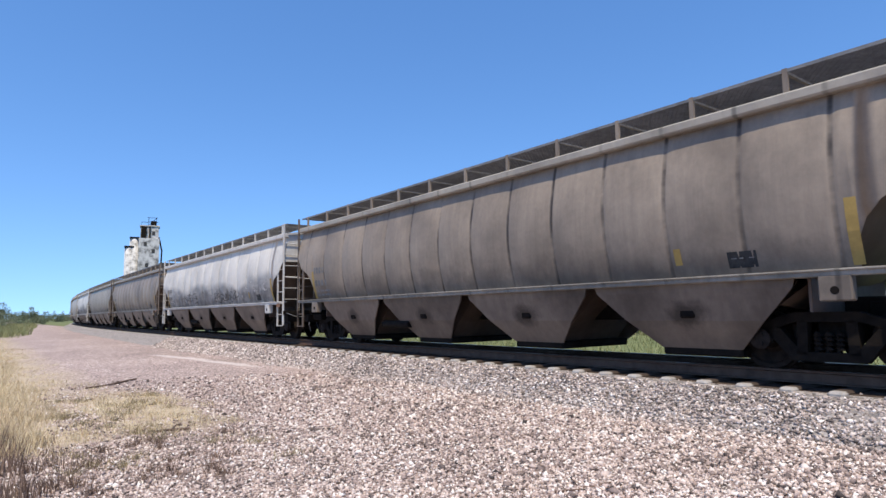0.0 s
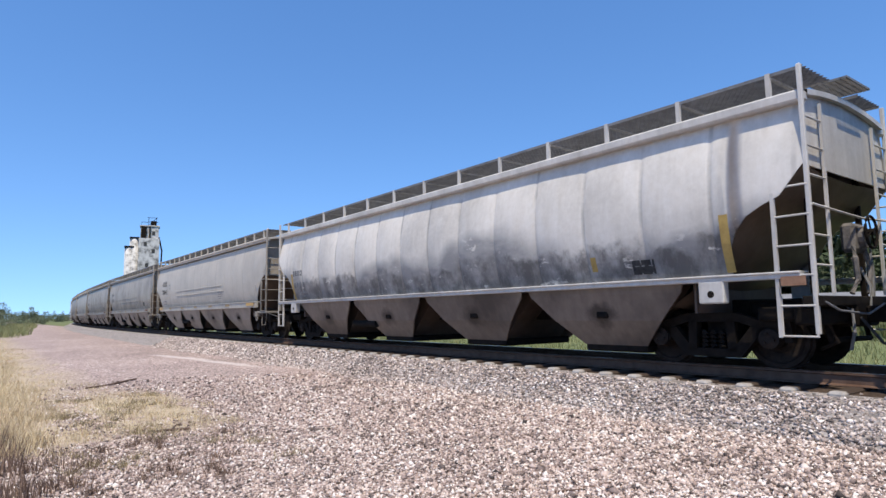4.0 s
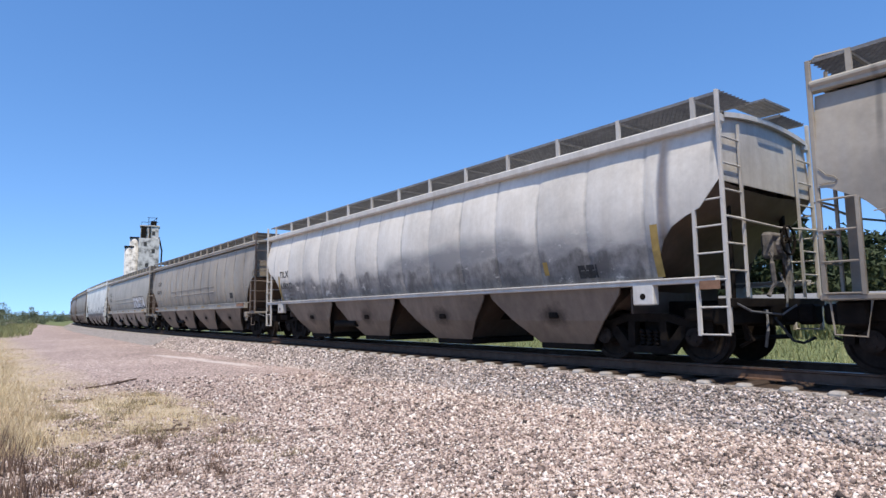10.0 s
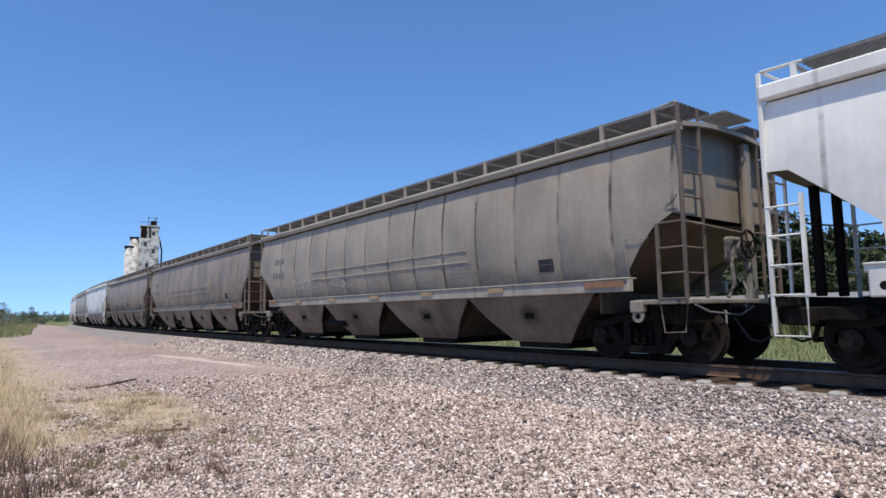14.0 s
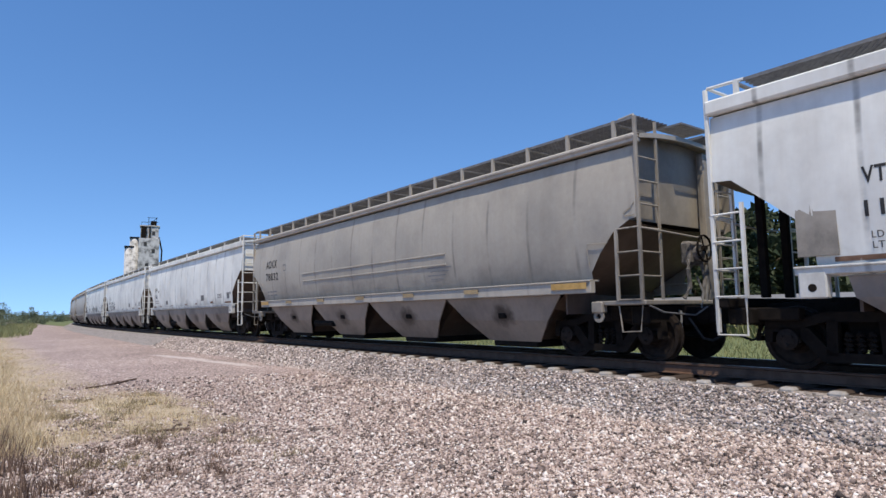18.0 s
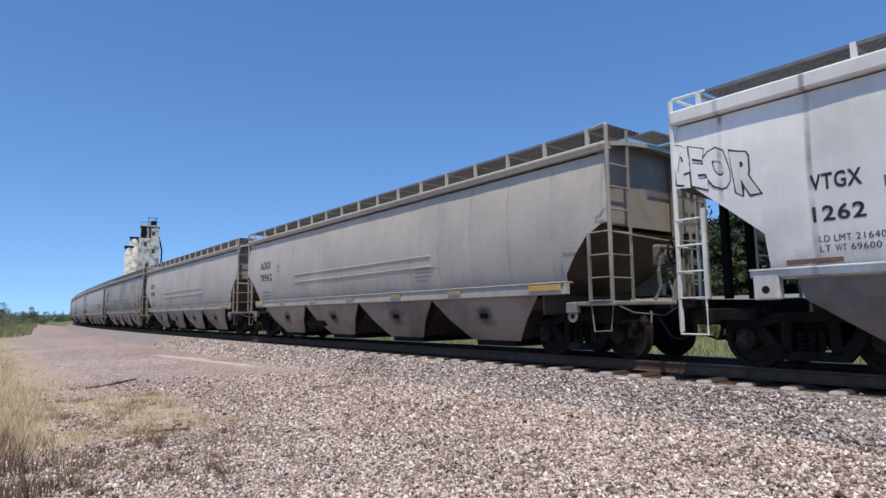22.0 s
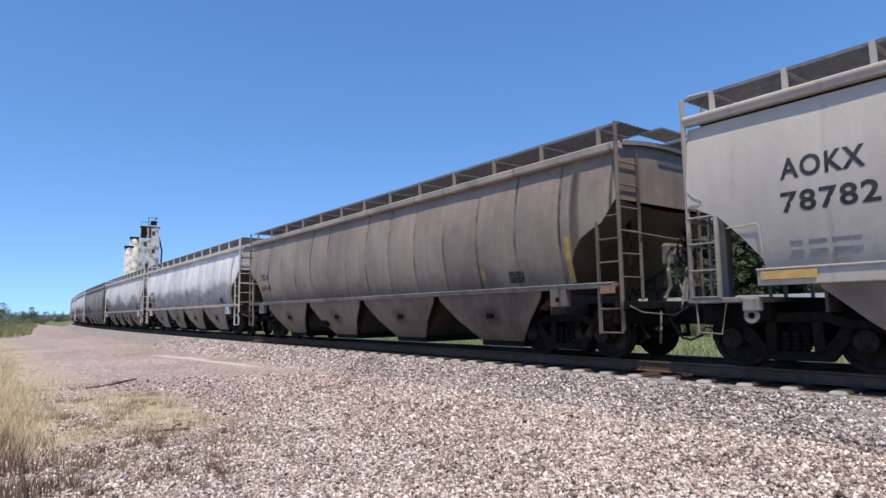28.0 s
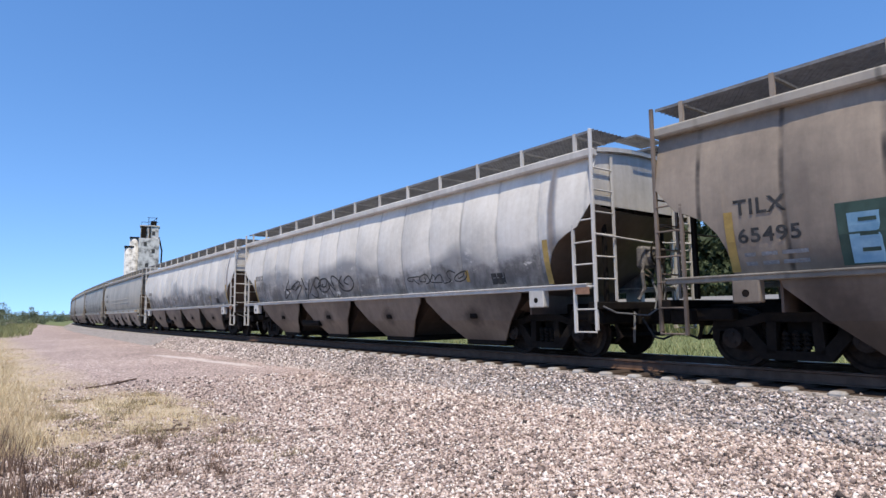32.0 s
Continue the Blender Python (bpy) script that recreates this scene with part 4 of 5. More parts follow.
# rolled edges and sills painted lighter than the sheets between them, as sunlit
LIT_EDGES = {"brown": "olive", "taupe": "grey", "olive": "grey", "grey": "clean", "clean": "clean", "white": "white", "grimy": "grimy", "silver": "silver"}
# end sheets and fittings go a tone darker: overhang shade on top of dust
DUSTY_SHADED = {"brown": "brown", "taupe": "taupe", "olive": "taupe", "grey": "olive", "clean": "olive", "white": "white"}
LADDERS = {"corner_post", "side_ladder", "end_ladder", "rung", "grab_rail", "stirrup"}
WORN_SHADED = {"jacking_bracket", "end_sheet", "corner_post", "side_ladder", "end_ladder", "rung", "end_platform", "end_upright", "stirrup", "grab_rail"}
made, cars = {}, {}
for number, kind, colour in TRAIN:
    at = car_pose(number, 0)
    if kind in made:
        car = copy_thing(made[kind], at)
    else:
        car = made[kind] = make_car(kind)
        car.matrix_basis = at
    for o in car.children_recursive:
        base = o.name.split(".")[0]
        if base in PAINTED or (base == "end_platform" and KINDS[kind]["plat"]) or base == "end_upright":
            o.material_slots[0].link = "OBJECT"
            o.material_slots[0].material = TRIM if colour in ("grimy", "silver") and base != "side_sheet" else BAYS["brown"] if base in LADDERS and colour in ("brown", "taupe") else PAINTS[LIT_EDGES[colour] if base in ("eave_rail", "side_sill") else DUSTY_SHADED[colour] if base in WORN_SHADED else colour]
        elif base == "bay_panel":
            o.material_slots[0].link = "OBJECT"
            o.material_slots[0].material = BAYS["brown" if colour in ("brown", "taupe", "grimy") else "grey"]
    if number > 34:
        for o in list(car.children_recursive):
            if o.name.split(".")[0] in SMALL:
                bpy.data.objects.remove(o)
    tagged(car, LABELS[colour], "freight car", "cars of the grain train")
    cars[number] = car


# ---- stencils, reflective strips and spray paint on the sides that face the yard ----
def lettering(bodies):
    """Meshes of the words, each 1 m high or as its style asks, made in one go."""
    obs = {}
    for body, style in bodies:
        cu = bpy.data.curves.new("lettering", "FONT")
        cu.body, cu.size, cu.resolution_u = body, 1.0, 3
        cu.offset = {"bold": 0.022, "thin": 0.0, "halo": 0.085, "bubble": 0.055, "bubble_edge": 0.115}[style]
        cu.space_character = {"bold": 1.12, "thin": 1.12, "bubble": 0.98, "bubble_edge": 0.98}.get(style, 1.0)
        obs[body, style] = new("lettering", cu)
    dg = bpy.context.evaluated_depsgraph_get()
    out = {}
    for key, ob in obs.items():
        me = ob.evaluated_get(dg).to_mesh()
        co = np.empty(len(me.vertices) * 3)
        me.vertices.foreach_get("co", co)
        co = co.reshape(-1, 3)
        out[key] = (co[:, :2].copy(), [tuple(p.vertices) for p in me.polygons])
        ob.evaluated_get(dg).to_mesh_clear()
    for ob in obs.values():
        bpy.data.objects.remove(ob)
    return out


def on_side(car, kind, name, uv, faces, material, proud=0.004, label=""):
    """A thin painted shape on the car's near side; uv gives the place along the car and the height."""
    me = bpy.data.meshes.new(name)
    me.from_pydata([(-(skin_x(kind, -1, y, z) + proud), y, z) for y, z in uv], [], faces)
    me.update()
    part(name, me, material, car, label)


def words(car, kind, body, style, y, z, high, wide, material, proud=0.005, name="stencil", label="", wild=0.0, fall=0.0):
    uv, faces = LETTERS[body, style]
    lo, hi = uv.min(0), uv.max(0)
    p = (uv - lo) / (hi - lo)
    on_side(car, kind, name, [(y - a * wide + wild * (0.5 * b + noise.noise((a * 5, b * 2, 1))) * 0.35, z - fall * a + high * (b + wild * 0.35 * noise.noise((a * 4.3, b * 1.5, 6)))) for a, b in p], faces, material, proud, label)


def patch(car, kind, name, y0, y1, z0, z1, material, proud=0.004, cols=4, label=""):
    ys, zs = np.linspace(y0, y1, cols + 1), np.linspace(z0, z1, 5)
    uv = [(y, z) for z in zs for y in ys]
    n = cols + 1
    faces = [(i * n + j, i * n + j + 1, (i + 1) * n + j + 1, (i + 1) * n + j) for i in range(4) for j in range(cols)]
    on_side(car, kind, name, uv, faces, material, proud, label)


def sill_strip(car, y0, y1, z0, z1, material, name="reflective_strip"):
    bm = bmesh.new()
    box(bm, -1.697, -1.692, y0, y1, z0, z1)
    part(name, bm, material, car)


def ribbon(car, kind, pts, w, material, name="spray_scribble"):
    """A flat spray-can line through points (along, height)."""
    uv, faces = [], []
    for i, p in enumerate(pts):
        a, b = pts[max(0, i - 1)], pts[min(len(pts) - 1, i + 1)]
        dx, dz = b[0] - a[0], b[1] - a[1]
        l = math.hypot(dx, dz) or 1
        uv += [(p[0] - dz / l * w, p[1] + dx / l * w), (p[0] + dz / l * w, p[1] - dx / l * w)]
    for i in range(len(pts) - 1):
        faces.append((2 * i, 2 * i + 1, 2 * i + 3, 2 * i + 2))
    on_side(car, kind, name, uv, faces, material, 0.006)


# strokes of spray-can letters that form no readable word: across, up
GLYPHS = (
    ((-0.6, -0.9), (-0.5, 0.7), (0.1, 1.0), (0.6, 0.6), (0.3, 0.1), (-0.3, 0.05), (0.5, -0.3), (0.4, -0.8), (-0.5, -0.8)),
    ((0.6, 0.7), (0.0, 1.0), (-0.6, 0.3), (-0.5, -0.6), (0.1, -1.0), (0.7, -0.4), (0.3, 0.2), (-0.1, -0.2)),
    ((-0.7, 0.8), (-0.4, -0.8), (0.0, -0.9), (0.1, 0.3), (0.3, -0.8), (0.7, -0.6), (0.7, 0.9), (0.3, 0.6)),
    ((0.6, 0.8), (-0.1, 1.0), (-0.5, 0.5), (0.2, 0.0), (0.5, -0.5), (0.0, -1.0), (-0.7, -0.6)),
    ((-0.5, 0.4), (0.0, 0.9), (0.6, 0.4), (0.5, -0.5), (0.0, -0.9), (-0.6, -0.4), (-0.5, 0.5), (0.1, 0.2), (0.1, -0.3), (-0.2, -0.2)),
    ((-0.6, -0.9), (-0.5, 0.9), (-0.1, 0.9), (0.2, 0.2), (-0.3, 0.0), (0.3, -0.2), (0.8, -1.0)),
)


def scribble(car, kind, y0, y1, z0, z1, seed, material, letters=4, w=0.014):
    """Loops and zigzags of a spray-painted tag that nobody can read."""
    q = random.Random(seed)
    step = (y1 - y0) / letters
    for i in range(letters):
        cy, cz, rx, rz = y0 + step * (i + 0.5), (z0 + z1) / 2, abs(step) * 0.6, (z1 - z0) / 2
        cz += q.uniform(-0.12, 0.12) * rz
        shape = q.choice(GLYPHS)
        turn, flip = q.uniform(-3.1, 3.1), q.choice((-1, 1))
        shape = [(flip * u * math.cos(turn) - v * math.sin(turn), flip * u * math.sin(turn) + v * math.cos(turn)) for u, v in shape]
        keys = [(cy - rx * (u + 0.25 * v + q.uniform(-0.2, 0.2)), cz + rz * (v + q.uniform(-0.1, 0.1))) for u, v in shape]
        pts = []
        for j in range(len(keys) - 1):
            k0, k1, k2, k3 = (Vector(keys[max(0, min(len(keys) - 1, j + o))]) for o in (-1, 0, 1, 2))
            for f in (0, 0.2, 0.4, 0.6, 0.8):
                p = 0.5 * ((2 * k1) + (k2 - k0) * f + (2 * k0 - 5 * k1 + 4 * k2 - k3) * f * f + (3 * k1 - k0 - 3 * k2 + k3) * f ** 3)
                pts.append((p.x, p.y))
        pts.append(keys[-1])
        ribbon(car, kind, pts, w, material)


# car: mark, number, and the small weights where they can be read
MARKS = {5: ("AOKX", "78841", None), 8: ("AOKX", "78886", ("LD LMT 217400", "LT WT 68600")), 9: ("CEFX", "398003", None), 10: ("TILX", "638072", None),
         11: ("CEFX", "398119", None), 12: ("AOKX", "78720", ("LD LMT 218000", "LT WT 68000")), 13: ("ALHX", "1805", ("LD LMT 216400", "LT WT 69600")),
         16: ("TILX", "6565", None), 17: ("VTGX", "1128", ("LD LMT 217200", "LT WT 68800")), 18: ("AOKX", "78832", None), 19: ("ALHX", "1762", None),
         20: ("ALHX", "1704", None), 21: ("VTGX", "1262", ("LD LMT 216400", "LT WT 69600")), 22: ("AOKX", "78962", None), 23: ("AOKX", "78786", None),
         24: ("CEFX", "398120", None), 25: ("AOKX", "78764", None), 27: ("AOKX", "78782", None), 28: ("TILX", "65443", None),
         29: ("NAHX", "101087", None), 30: ("SOXX", "638415", None), 31: ("TILX", "65495", None)}
need = {("DOLTA", "bubble_edge"), ("DOLTA", "bubble"), ("PEOR", "halo"), ("PEOR", "bubble"), ("OSWER", "thin")}
for a, b, c in MARKS.values():
    need |= {(a, "bold"), (b, "bold")} | ({(w, "thin") for text in c for w in text.split()} if c else set())
LETTERS = lettering(sorted(need))
# mark: y of its left end, z, height, width; number the same
PLACES = {"ridged": ((HALF - 1.46, 2.665, 0.30, 1.03), (HALF - 1.45, 2.20, 0.29, 1.17)), "seamed": ((HALF - 1.54, 2.76, 0.24, 0.85), (HALF - 1.38, 2.25, 0.24, 1.05)),
          "angled": ((HALF - 2.02, 2.45, 0.22, 0.61), (HALF - 2.02, 2.03, 0.21, 0.62)), "rounded": ((HALF - 1.34, 2.25, 0.23, 0.72), (HALF - 1.36, 1.84, 0.22, 0.86))}
KIND = {number: kind for number, kind, colour in TRAIN}
COLOUR = {number: colour for number, kind, colour in TRAIN}
dim = plain("worn_small_stencil", [(0.3, grey(0.14)), (0.7, grey(0.26))], 30, 0.8)
faint = plain("faded_stencil", [(0.3, grey(0.10)), (0.7, grey(0.2))], 9, 0.8)
dull_tape = plain("worn_tape", [(0.3, (0.25, 0.18, 0.10)), (0.7, (0.37, 0.28, 0.155))], 6, 0.7)
rust_line = plain("faded_yellow_paint", [(0.3, (0.27, 0.18, 0.055)), (0.7, (0.40, 0.275, 0.085))], 6, 0.7)
for number, car in cars.items():
    kind, colour = KIND[number], COLOUR[number]
    (my, mz, mh, mw), (ny, nz, nh, nw) = PLACES[kind]
    ink = black_paint if colour not in ("olive", "taupe") else faint
    if number in MARKS:
        a, b, c = MARKS[number]
        if len(b) == 6:
            nw *= 1.1 if kind != "seamed" else 1.0
        words(car, kind, a, "bold", my, mz, mh, mw, black_paint, name="owner_stencil")
        words(car, kind, b, "bold", ny, nz, nh, nw, black_paint, name="number_stencil")
        if c:
            wz = nz - 0.44 if kind == "ridged" else nz - 0.27
            for row, text in enumerate(c):
                at_y = ny - 0.05
                for token in text.split():
                    wide = 0.76 * len(token) / 11.5
                    words(car, kind, token, "thin", at_y, wz - 0.13 * row, 0.085, wide, ink, name="weight_stencil")
                    at_y -= wide + 0.05
    if number not in MARKS or not MARKS[number][2]:
        for r, zz in enumerate((nz - 0.44, nz - 0.57) if kind in ("ridged", "seamed") else (nz - 0.19, nz - 0.32)):
            for j, wd in enumerate((0.16, 0.22, 0.34)):
                y0 = ny - 0.05 - (0, 0.24, 0.52)[j]
                patch(car, kind, "weight_bar", y0, y0 - wd, zz, zz + 0.055, dim, cols=1)
    if number not in MARKS:
        for y0, wd, zz in ((my, mw, mz), (ny, nw, nz)):
            for j in range(4):
                patch(car, kind, "stencil_bar", y0 - wd * j / 4, y0 - wd * (j + 0.7) / 4, zz, zz + mh * 0.8, faint, cols=1)
    # stencil blocks near the front
    if kind == "rounded":
        blocks = [(-6.18, -6.61, 1.50, 1.74)]
        patch(car, kind, "yellow_stripe", -7.80, -7.94, 1.44, 2.30, rust_line)
        patch(car, kind, "yellow_stripe", 7.90, 7.77, 1.44, 2.32, rust_line)
        patch(car, kind, "yellow_stripe", -5.32, -5.44, 1.60, 1.86, rust_line)
        bm = bmesh.new()
        box(bm, -1.70, -1.692, -8.98, -8.66, 1.20, 1.33)
        part("red_plate", bm, rust_paint, car)
    elif kind == "angled":
        blocks = [(-6.95, -7.30, 1.68, 1.95), (-2.95, -3.45, 1.67, 1.94), (4.28, 3.85, 1.62, 1.84), (6.22, 6.05, 2.38, 2.52)]
        for y0, y1, z0, z1 in ((-6.62, -7.45, 1.49, 1.56), (-4.45, -4.9, 1.51, 1.60), (-1.85, -2.25, 1.51, 1.57), (0.2, -0.25, 1.51, 1.56), (3.1, 2.7, 1.50, 1.55), (7.45, 6.75, 1.49, 1.555), (5.9, 5.4, 1.50, 1.55)):
            patch(car, kind, "rust_strip", y0, y1, z0, z1, rust_paint)
        n = 14
        uv = [(-7.42 + 0.07 * math.cos(6.283 * i / n), 1.92 + 0.07 * math.sin(6.283 * i / n)) for i in range(n)]
        on_side(car, kind, "round_decal", uv, [tuple(range(n))], faint)
        for r in range(3):
            for j in range(4):
                patch(car, kind, "stencil_bar", -5.6 - 0.16 * j, -5.72 - 0.16 * j, 1.88 - 0.07 * r, 1.92 - 0.07 * r, faint, cols=1)
    else:
        blocks = [(-5.88, -6.27, 1.67, 1.92)] if colour in ("olive", "taupe", "brown") else []
        tape = orange_paint if colour in ("clean", "grey") else rust_paint
        sill_strip(car, -7.95, -7.1, 1.30, 1.415, tape)
        sill_strip(car, 7.22, 7.95, 1.30, 1.415, tape)
        for y in (-4.7, -2.2, 0.3, 2.85, 5.35):
            sill_strip(car, y - 0.24, y + 0.24, 1.315, 1.405, dull_tape)
        for r in range(4):
            patch(car, kind, "stencil_line", -2.95 - 0.1 * (r % 2), -3.9 + 0.12 * r, 1.98 - 0.09 * r, 2.005 - 0.09 * r, dim, cols=2)
        if colour in ("clean", "grey"):
            for j in range(2):
                patch(car, kind, "decal_frame", 6.0 - 0.22 * j, 5.97 - 0.22 * j, 2.5, 2.73, dim, cols=1)
                patch(car, kind, "decal_frame", 6.0, 5.75, 2.5 + 0.21 * j, 2.53 + 0.21 * j, dim, cols=1)
    for y0, y1, z0, z1 in blocks:
        patch(car, kind, "stencil_block", y0, y1, z0, z1, black_paint if kind != "angled" else faint)
        for j in range(3):
            yy = y0 + (y1 - y0) * (0.12 + 0.3 * j)
            patch(car, kind, "block_line", yy, yy + (y1 - y0) * 0.2, z0 + (z1 - z0) * 0.55, z0 + (z1 - z0) * 0.62, faint, 0.008, 1)

for y in (-6.8, -4.3, -1.85, 0.59, 3.02, 5.27, 7.03):
    sill_strip(cars[29], y - 0.26, y + 0.26, 1.315, 1.392, orange_paint)

# spray paint
faint_white = plain("faded_white_spray", [(0.3, (0.30, 0.28, 0.26)), (0.7, (0.50, 0.47, 0.44))], 5, 0.7)
words(cars[12], "ridged", "DOLTA", "bubble_edge", -3.53, 1.50, 0.86, 4.2, black_paint, 0.006, "graffiti_outline", wild=0.5)
words(cars[12], "ridged", "DOLTA", "bubble", -3.66, 1.57, 0.72, 3.94, white_letters, 0.010, "graffiti_letters", wild=0.5)
for args in ((21, 4.75, 4.07, 1.55, 2.2, 4, 2, 0.014), (21, 1.9, 0.0, 1.5, 2.1, 5, 5, 0.02), (21, -0.15, -1.5, 1.55, 2.0, 6, 6, 0.014), (21, -1.6, -2.95, 1.5, 2.05, 7, 5, 0.02), (21, -6.75, -7.2, 1.98, 2.2, 8, 3, 0.014),
             (20, 6.15, 3.7, 1.5, 2.25, 9, 5, 0.02), (16, 4.0, 3.2, 1.5, 2.0, 24, 4, 0.016), (16, -1.2, -2.2, 1.74, 2.06, 25, 5, 0.014), (16, 1.4, 0.3, 1.55, 1.85, 26, 4, 0.012), (25, -4.66, -6.2, 1.75, 2.22, 11, 4, 0.022), (25, -6.3, -6.9, 1.85, 2.18, 12, 3, 0.014), (32, 5.05, 0.0, 1.45, 2.15, 13, 7, 0.022),
             (32, -3.0, -5.4, 1.6, 1.9, 14, 5, 0.014), (1, -0.7, -3.9, 1.5, 1.95, 15, 7, 0.016), (1, 4.6, 2.0, 1.6, 2.1, 16, 3, 0.014), (31, 3.8, 2.6, 1.55, 1.95, 17, 5, 0.018), (31, -7.76, -8.8, 2.5, 3.3, 18, 6, 0.012), (30, 6.3, 5.7, 1.7, 2.3, 19, 3, 0.02)):
    number, y0, y1, z0, z1, seed, n, w = args
    scribble(cars[number], KIND[number], y0, y1, z0, z1, seed, black_paint, n, w)
for args in ((6, -6.32, -6.95, 1.68, 1.86, 20, 4, 0.012), (14, 6.1, 4.2, 1.74, 2.1, 21, 6, 0.016), (14, 2.9, 1.6, 1.72, 2.05, 22, 5, 0.016), (33, 3.0, 0.5, 1.5, 2.1, 23, 4, 0.02)):
    number, y0, y1, z0, z1, seed, n, w = args
    scribble(cars[number], KIND[number], y0, y1, z0, z1, seed, faint_white, n, w)
words(cars[21], "angled", "PEOR", "halo", HALF - 0.05, 2.86, 0.70, 1.36, black_paint, 0.006, "graffiti_outline", wild=0.3, fall=0.38)
words(cars[21], "angled", "PEOR", "bubble", HALF - 0.085, 2.885, 0.65, 1.29, PAINTS["white"], 0.010, "graffiti_letters", wild=0.3, fall=0.38)
words(cars[16], "rounded", "OSWER", "thin", HALF - 0.38, 2.56, 0.34, 1.15, black_paint, 0.012, "spray_tag", wild=0.3, fall=-0.03)
# rounded patch plates welded over the cut corners of one white car
for y0 in (HALF - 1.20, -HALF + 1.70):
    bm = bmesh.new()
    top = [(y0 - 0.25 + 0.25 * math.cos(a), 2.16 + 0.25 * math.sin(a)) for a in np.linspace(0, math.pi, 9)]
    plate(bm, top + [(y0 - 0.5, 1.58), (y0, 1.58)], -side_x("angled", 2.0) - 0.014, -side_x("angled", 2.0) + 0.02)
    bmesh.ops.recalc_face_normals(bm, faces=bm.faces[:])
    part("patch_plate", bm, PAINTS["olive"], cars[17], "grey weathered patch plate")
green_spray = plain("dark_green_spray", [(0.3, (0.02, 0.035, 0.028)), (0.7, (0.05, 0.09, 0.07))], 2.5, 0.6)
patch(cars[31], "rounded", "mural_ground", 6.42, 4.05, 1.44, 2.24, green_spray, 0.005, 6)
patch(cars[31], "rounded", "mural_panel", 6.30, 5.86, 1.46, 2.10, blue_spray, 0.009)
for j in range(4):
    patch(cars[31], "rounded", "mural_drip", 5.72 - 0.42 * j, 5.40 - 0.42 * j, 1.46, 2.08 - 0.1 * (j % 2), black_paint, 0.009, 2)
for zz in (1.60, 1.80, 1.98):
    patch(cars[31], "rounded", "mural_bar", 6.18, 5.98, zz, zz + 0.05, green_spray, 0.012, 1)


# ---- grain elevator beyond the train ----
def make_elevator():
    thing = new("grain_elevator")
    wall = plain("flaking_white_concrete", [(0.36, (0.17, 0.165, 0.155)), (0.50, (0.46, 0.45, 0.43)), (0.7, (0.60, 0.585, 0.56))], 0.7, 0.9, strength=0.2, jitter=False)
    dark = plain("dark_openings", [(0.3, grey(0.03)), (0.7, grey(0.06))], 1.0, 0.8)
    def bx(name, *a, m=wall, parent=thing, bev=0.05):
        bm = bmesh.new()
        box(bm, *a, bev)
        return part(name, bm, m, parent)
    tower = bx("headhouse", -1.1, 5.2, -4, 4, 0, 28.1)
    bx("upper_headhouse", -0.7, 4.9, -3, 3, 28.1, 32.2, parent=tower)
    bx("headhouse_roof", -1.0, 5.2, -3.3, 3.3, 32.2, 32.6, m=concrete, parent=tower)
    bx("leg_tower", 2.3, 4.0, -1.2, 1.2, 32.6, 34.4, m=steel, parent=tower)
    for z, x in ((18.2, 1.5), (25.4, 0.9), (23.0, 3.4), (29.2, 3.3)):
        bx("window", x - 0.5, x + 0.5, -4.06 if z < 28 else -3.06, -3.9 if z < 28 else -2.9, z, z + 1.4, m=dark, parent=tower, bev=0)
    for i, (x, top) in enumerate(((-2.45, 28.1), (-3.95, 25.0))):
        bm = bmesh.new()
        n = 20
        lo = [bm.verts.new((x + 1.45 * math.cos(2 * math.pi * k / n), 1.45 * math.sin(2 * math.pi * k / n), 0)) for k in range(n)]
        hi = [bm.verts.new((v.co.x, v.co.y, top)) for v in lo]
        for k in range(n):
            f = bm.faces.new((lo[k], lo[(k + 1) % n], hi[(k + 1) % n], hi[k]))
            f.smooth = True
        bm.faces.new(hi)
        silo = part("silo", bm, wall, thing)
        bx("silo_cap", x - 1.5, x + 1.5, -1.5, 1.5, top, top + 0.6, m=steel, parent=silo)
    bm = bmesh.new()
    tube(bm, [(5.0, -3.5, 28.5), (6.0, -3.8, 24), (5.7, -3.8, 12), (5.7, -3.8, 0)], 0.25, 8)
    part("spout", bm, steel, thing)
    bx("leg_head", -0.5, 1.1, -3.7, -3.0, 28.2, 32.2, m=steel)
    bx("leg_head", 1.9, 2.4, -3.5, -3.0, 28.2, 32.2, m=steel)
    beams = [[(x, y, 32.5), (x, y, 35.6)] for x, y in ((1.7, -1.1), (4.1, -1.1), (1.7, 1.1), (4.1, 1.1))]
    for z in (34.0, 35.5):
        beams += [[(1.3, -1.2, z), (4.6, -1.2, z)], [(1.7, -1.4, z), (1.7, 1.4, z)]]
    beams += [[(1.7, -1.1, 32.6), (4.1, -1.1, 35.5)], [(-0.5, -3, 32.5), (-0.5, -3, 33.6), (1.5, -3, 33.6)]]
    for pts in beams:
        bm = bmesh.new()
        tube(bm, pts, 0.08, 5)
        part("gantry_beam", bm, steel, thing)
    thing.matrix_basis = pose(43.5, 226.0, GROUND_Z, 0, 0, -12)
    return tagged(thing, "tall weathered white concrete grain elevator with rusty gantry", "grain elevator")


make_elevator()


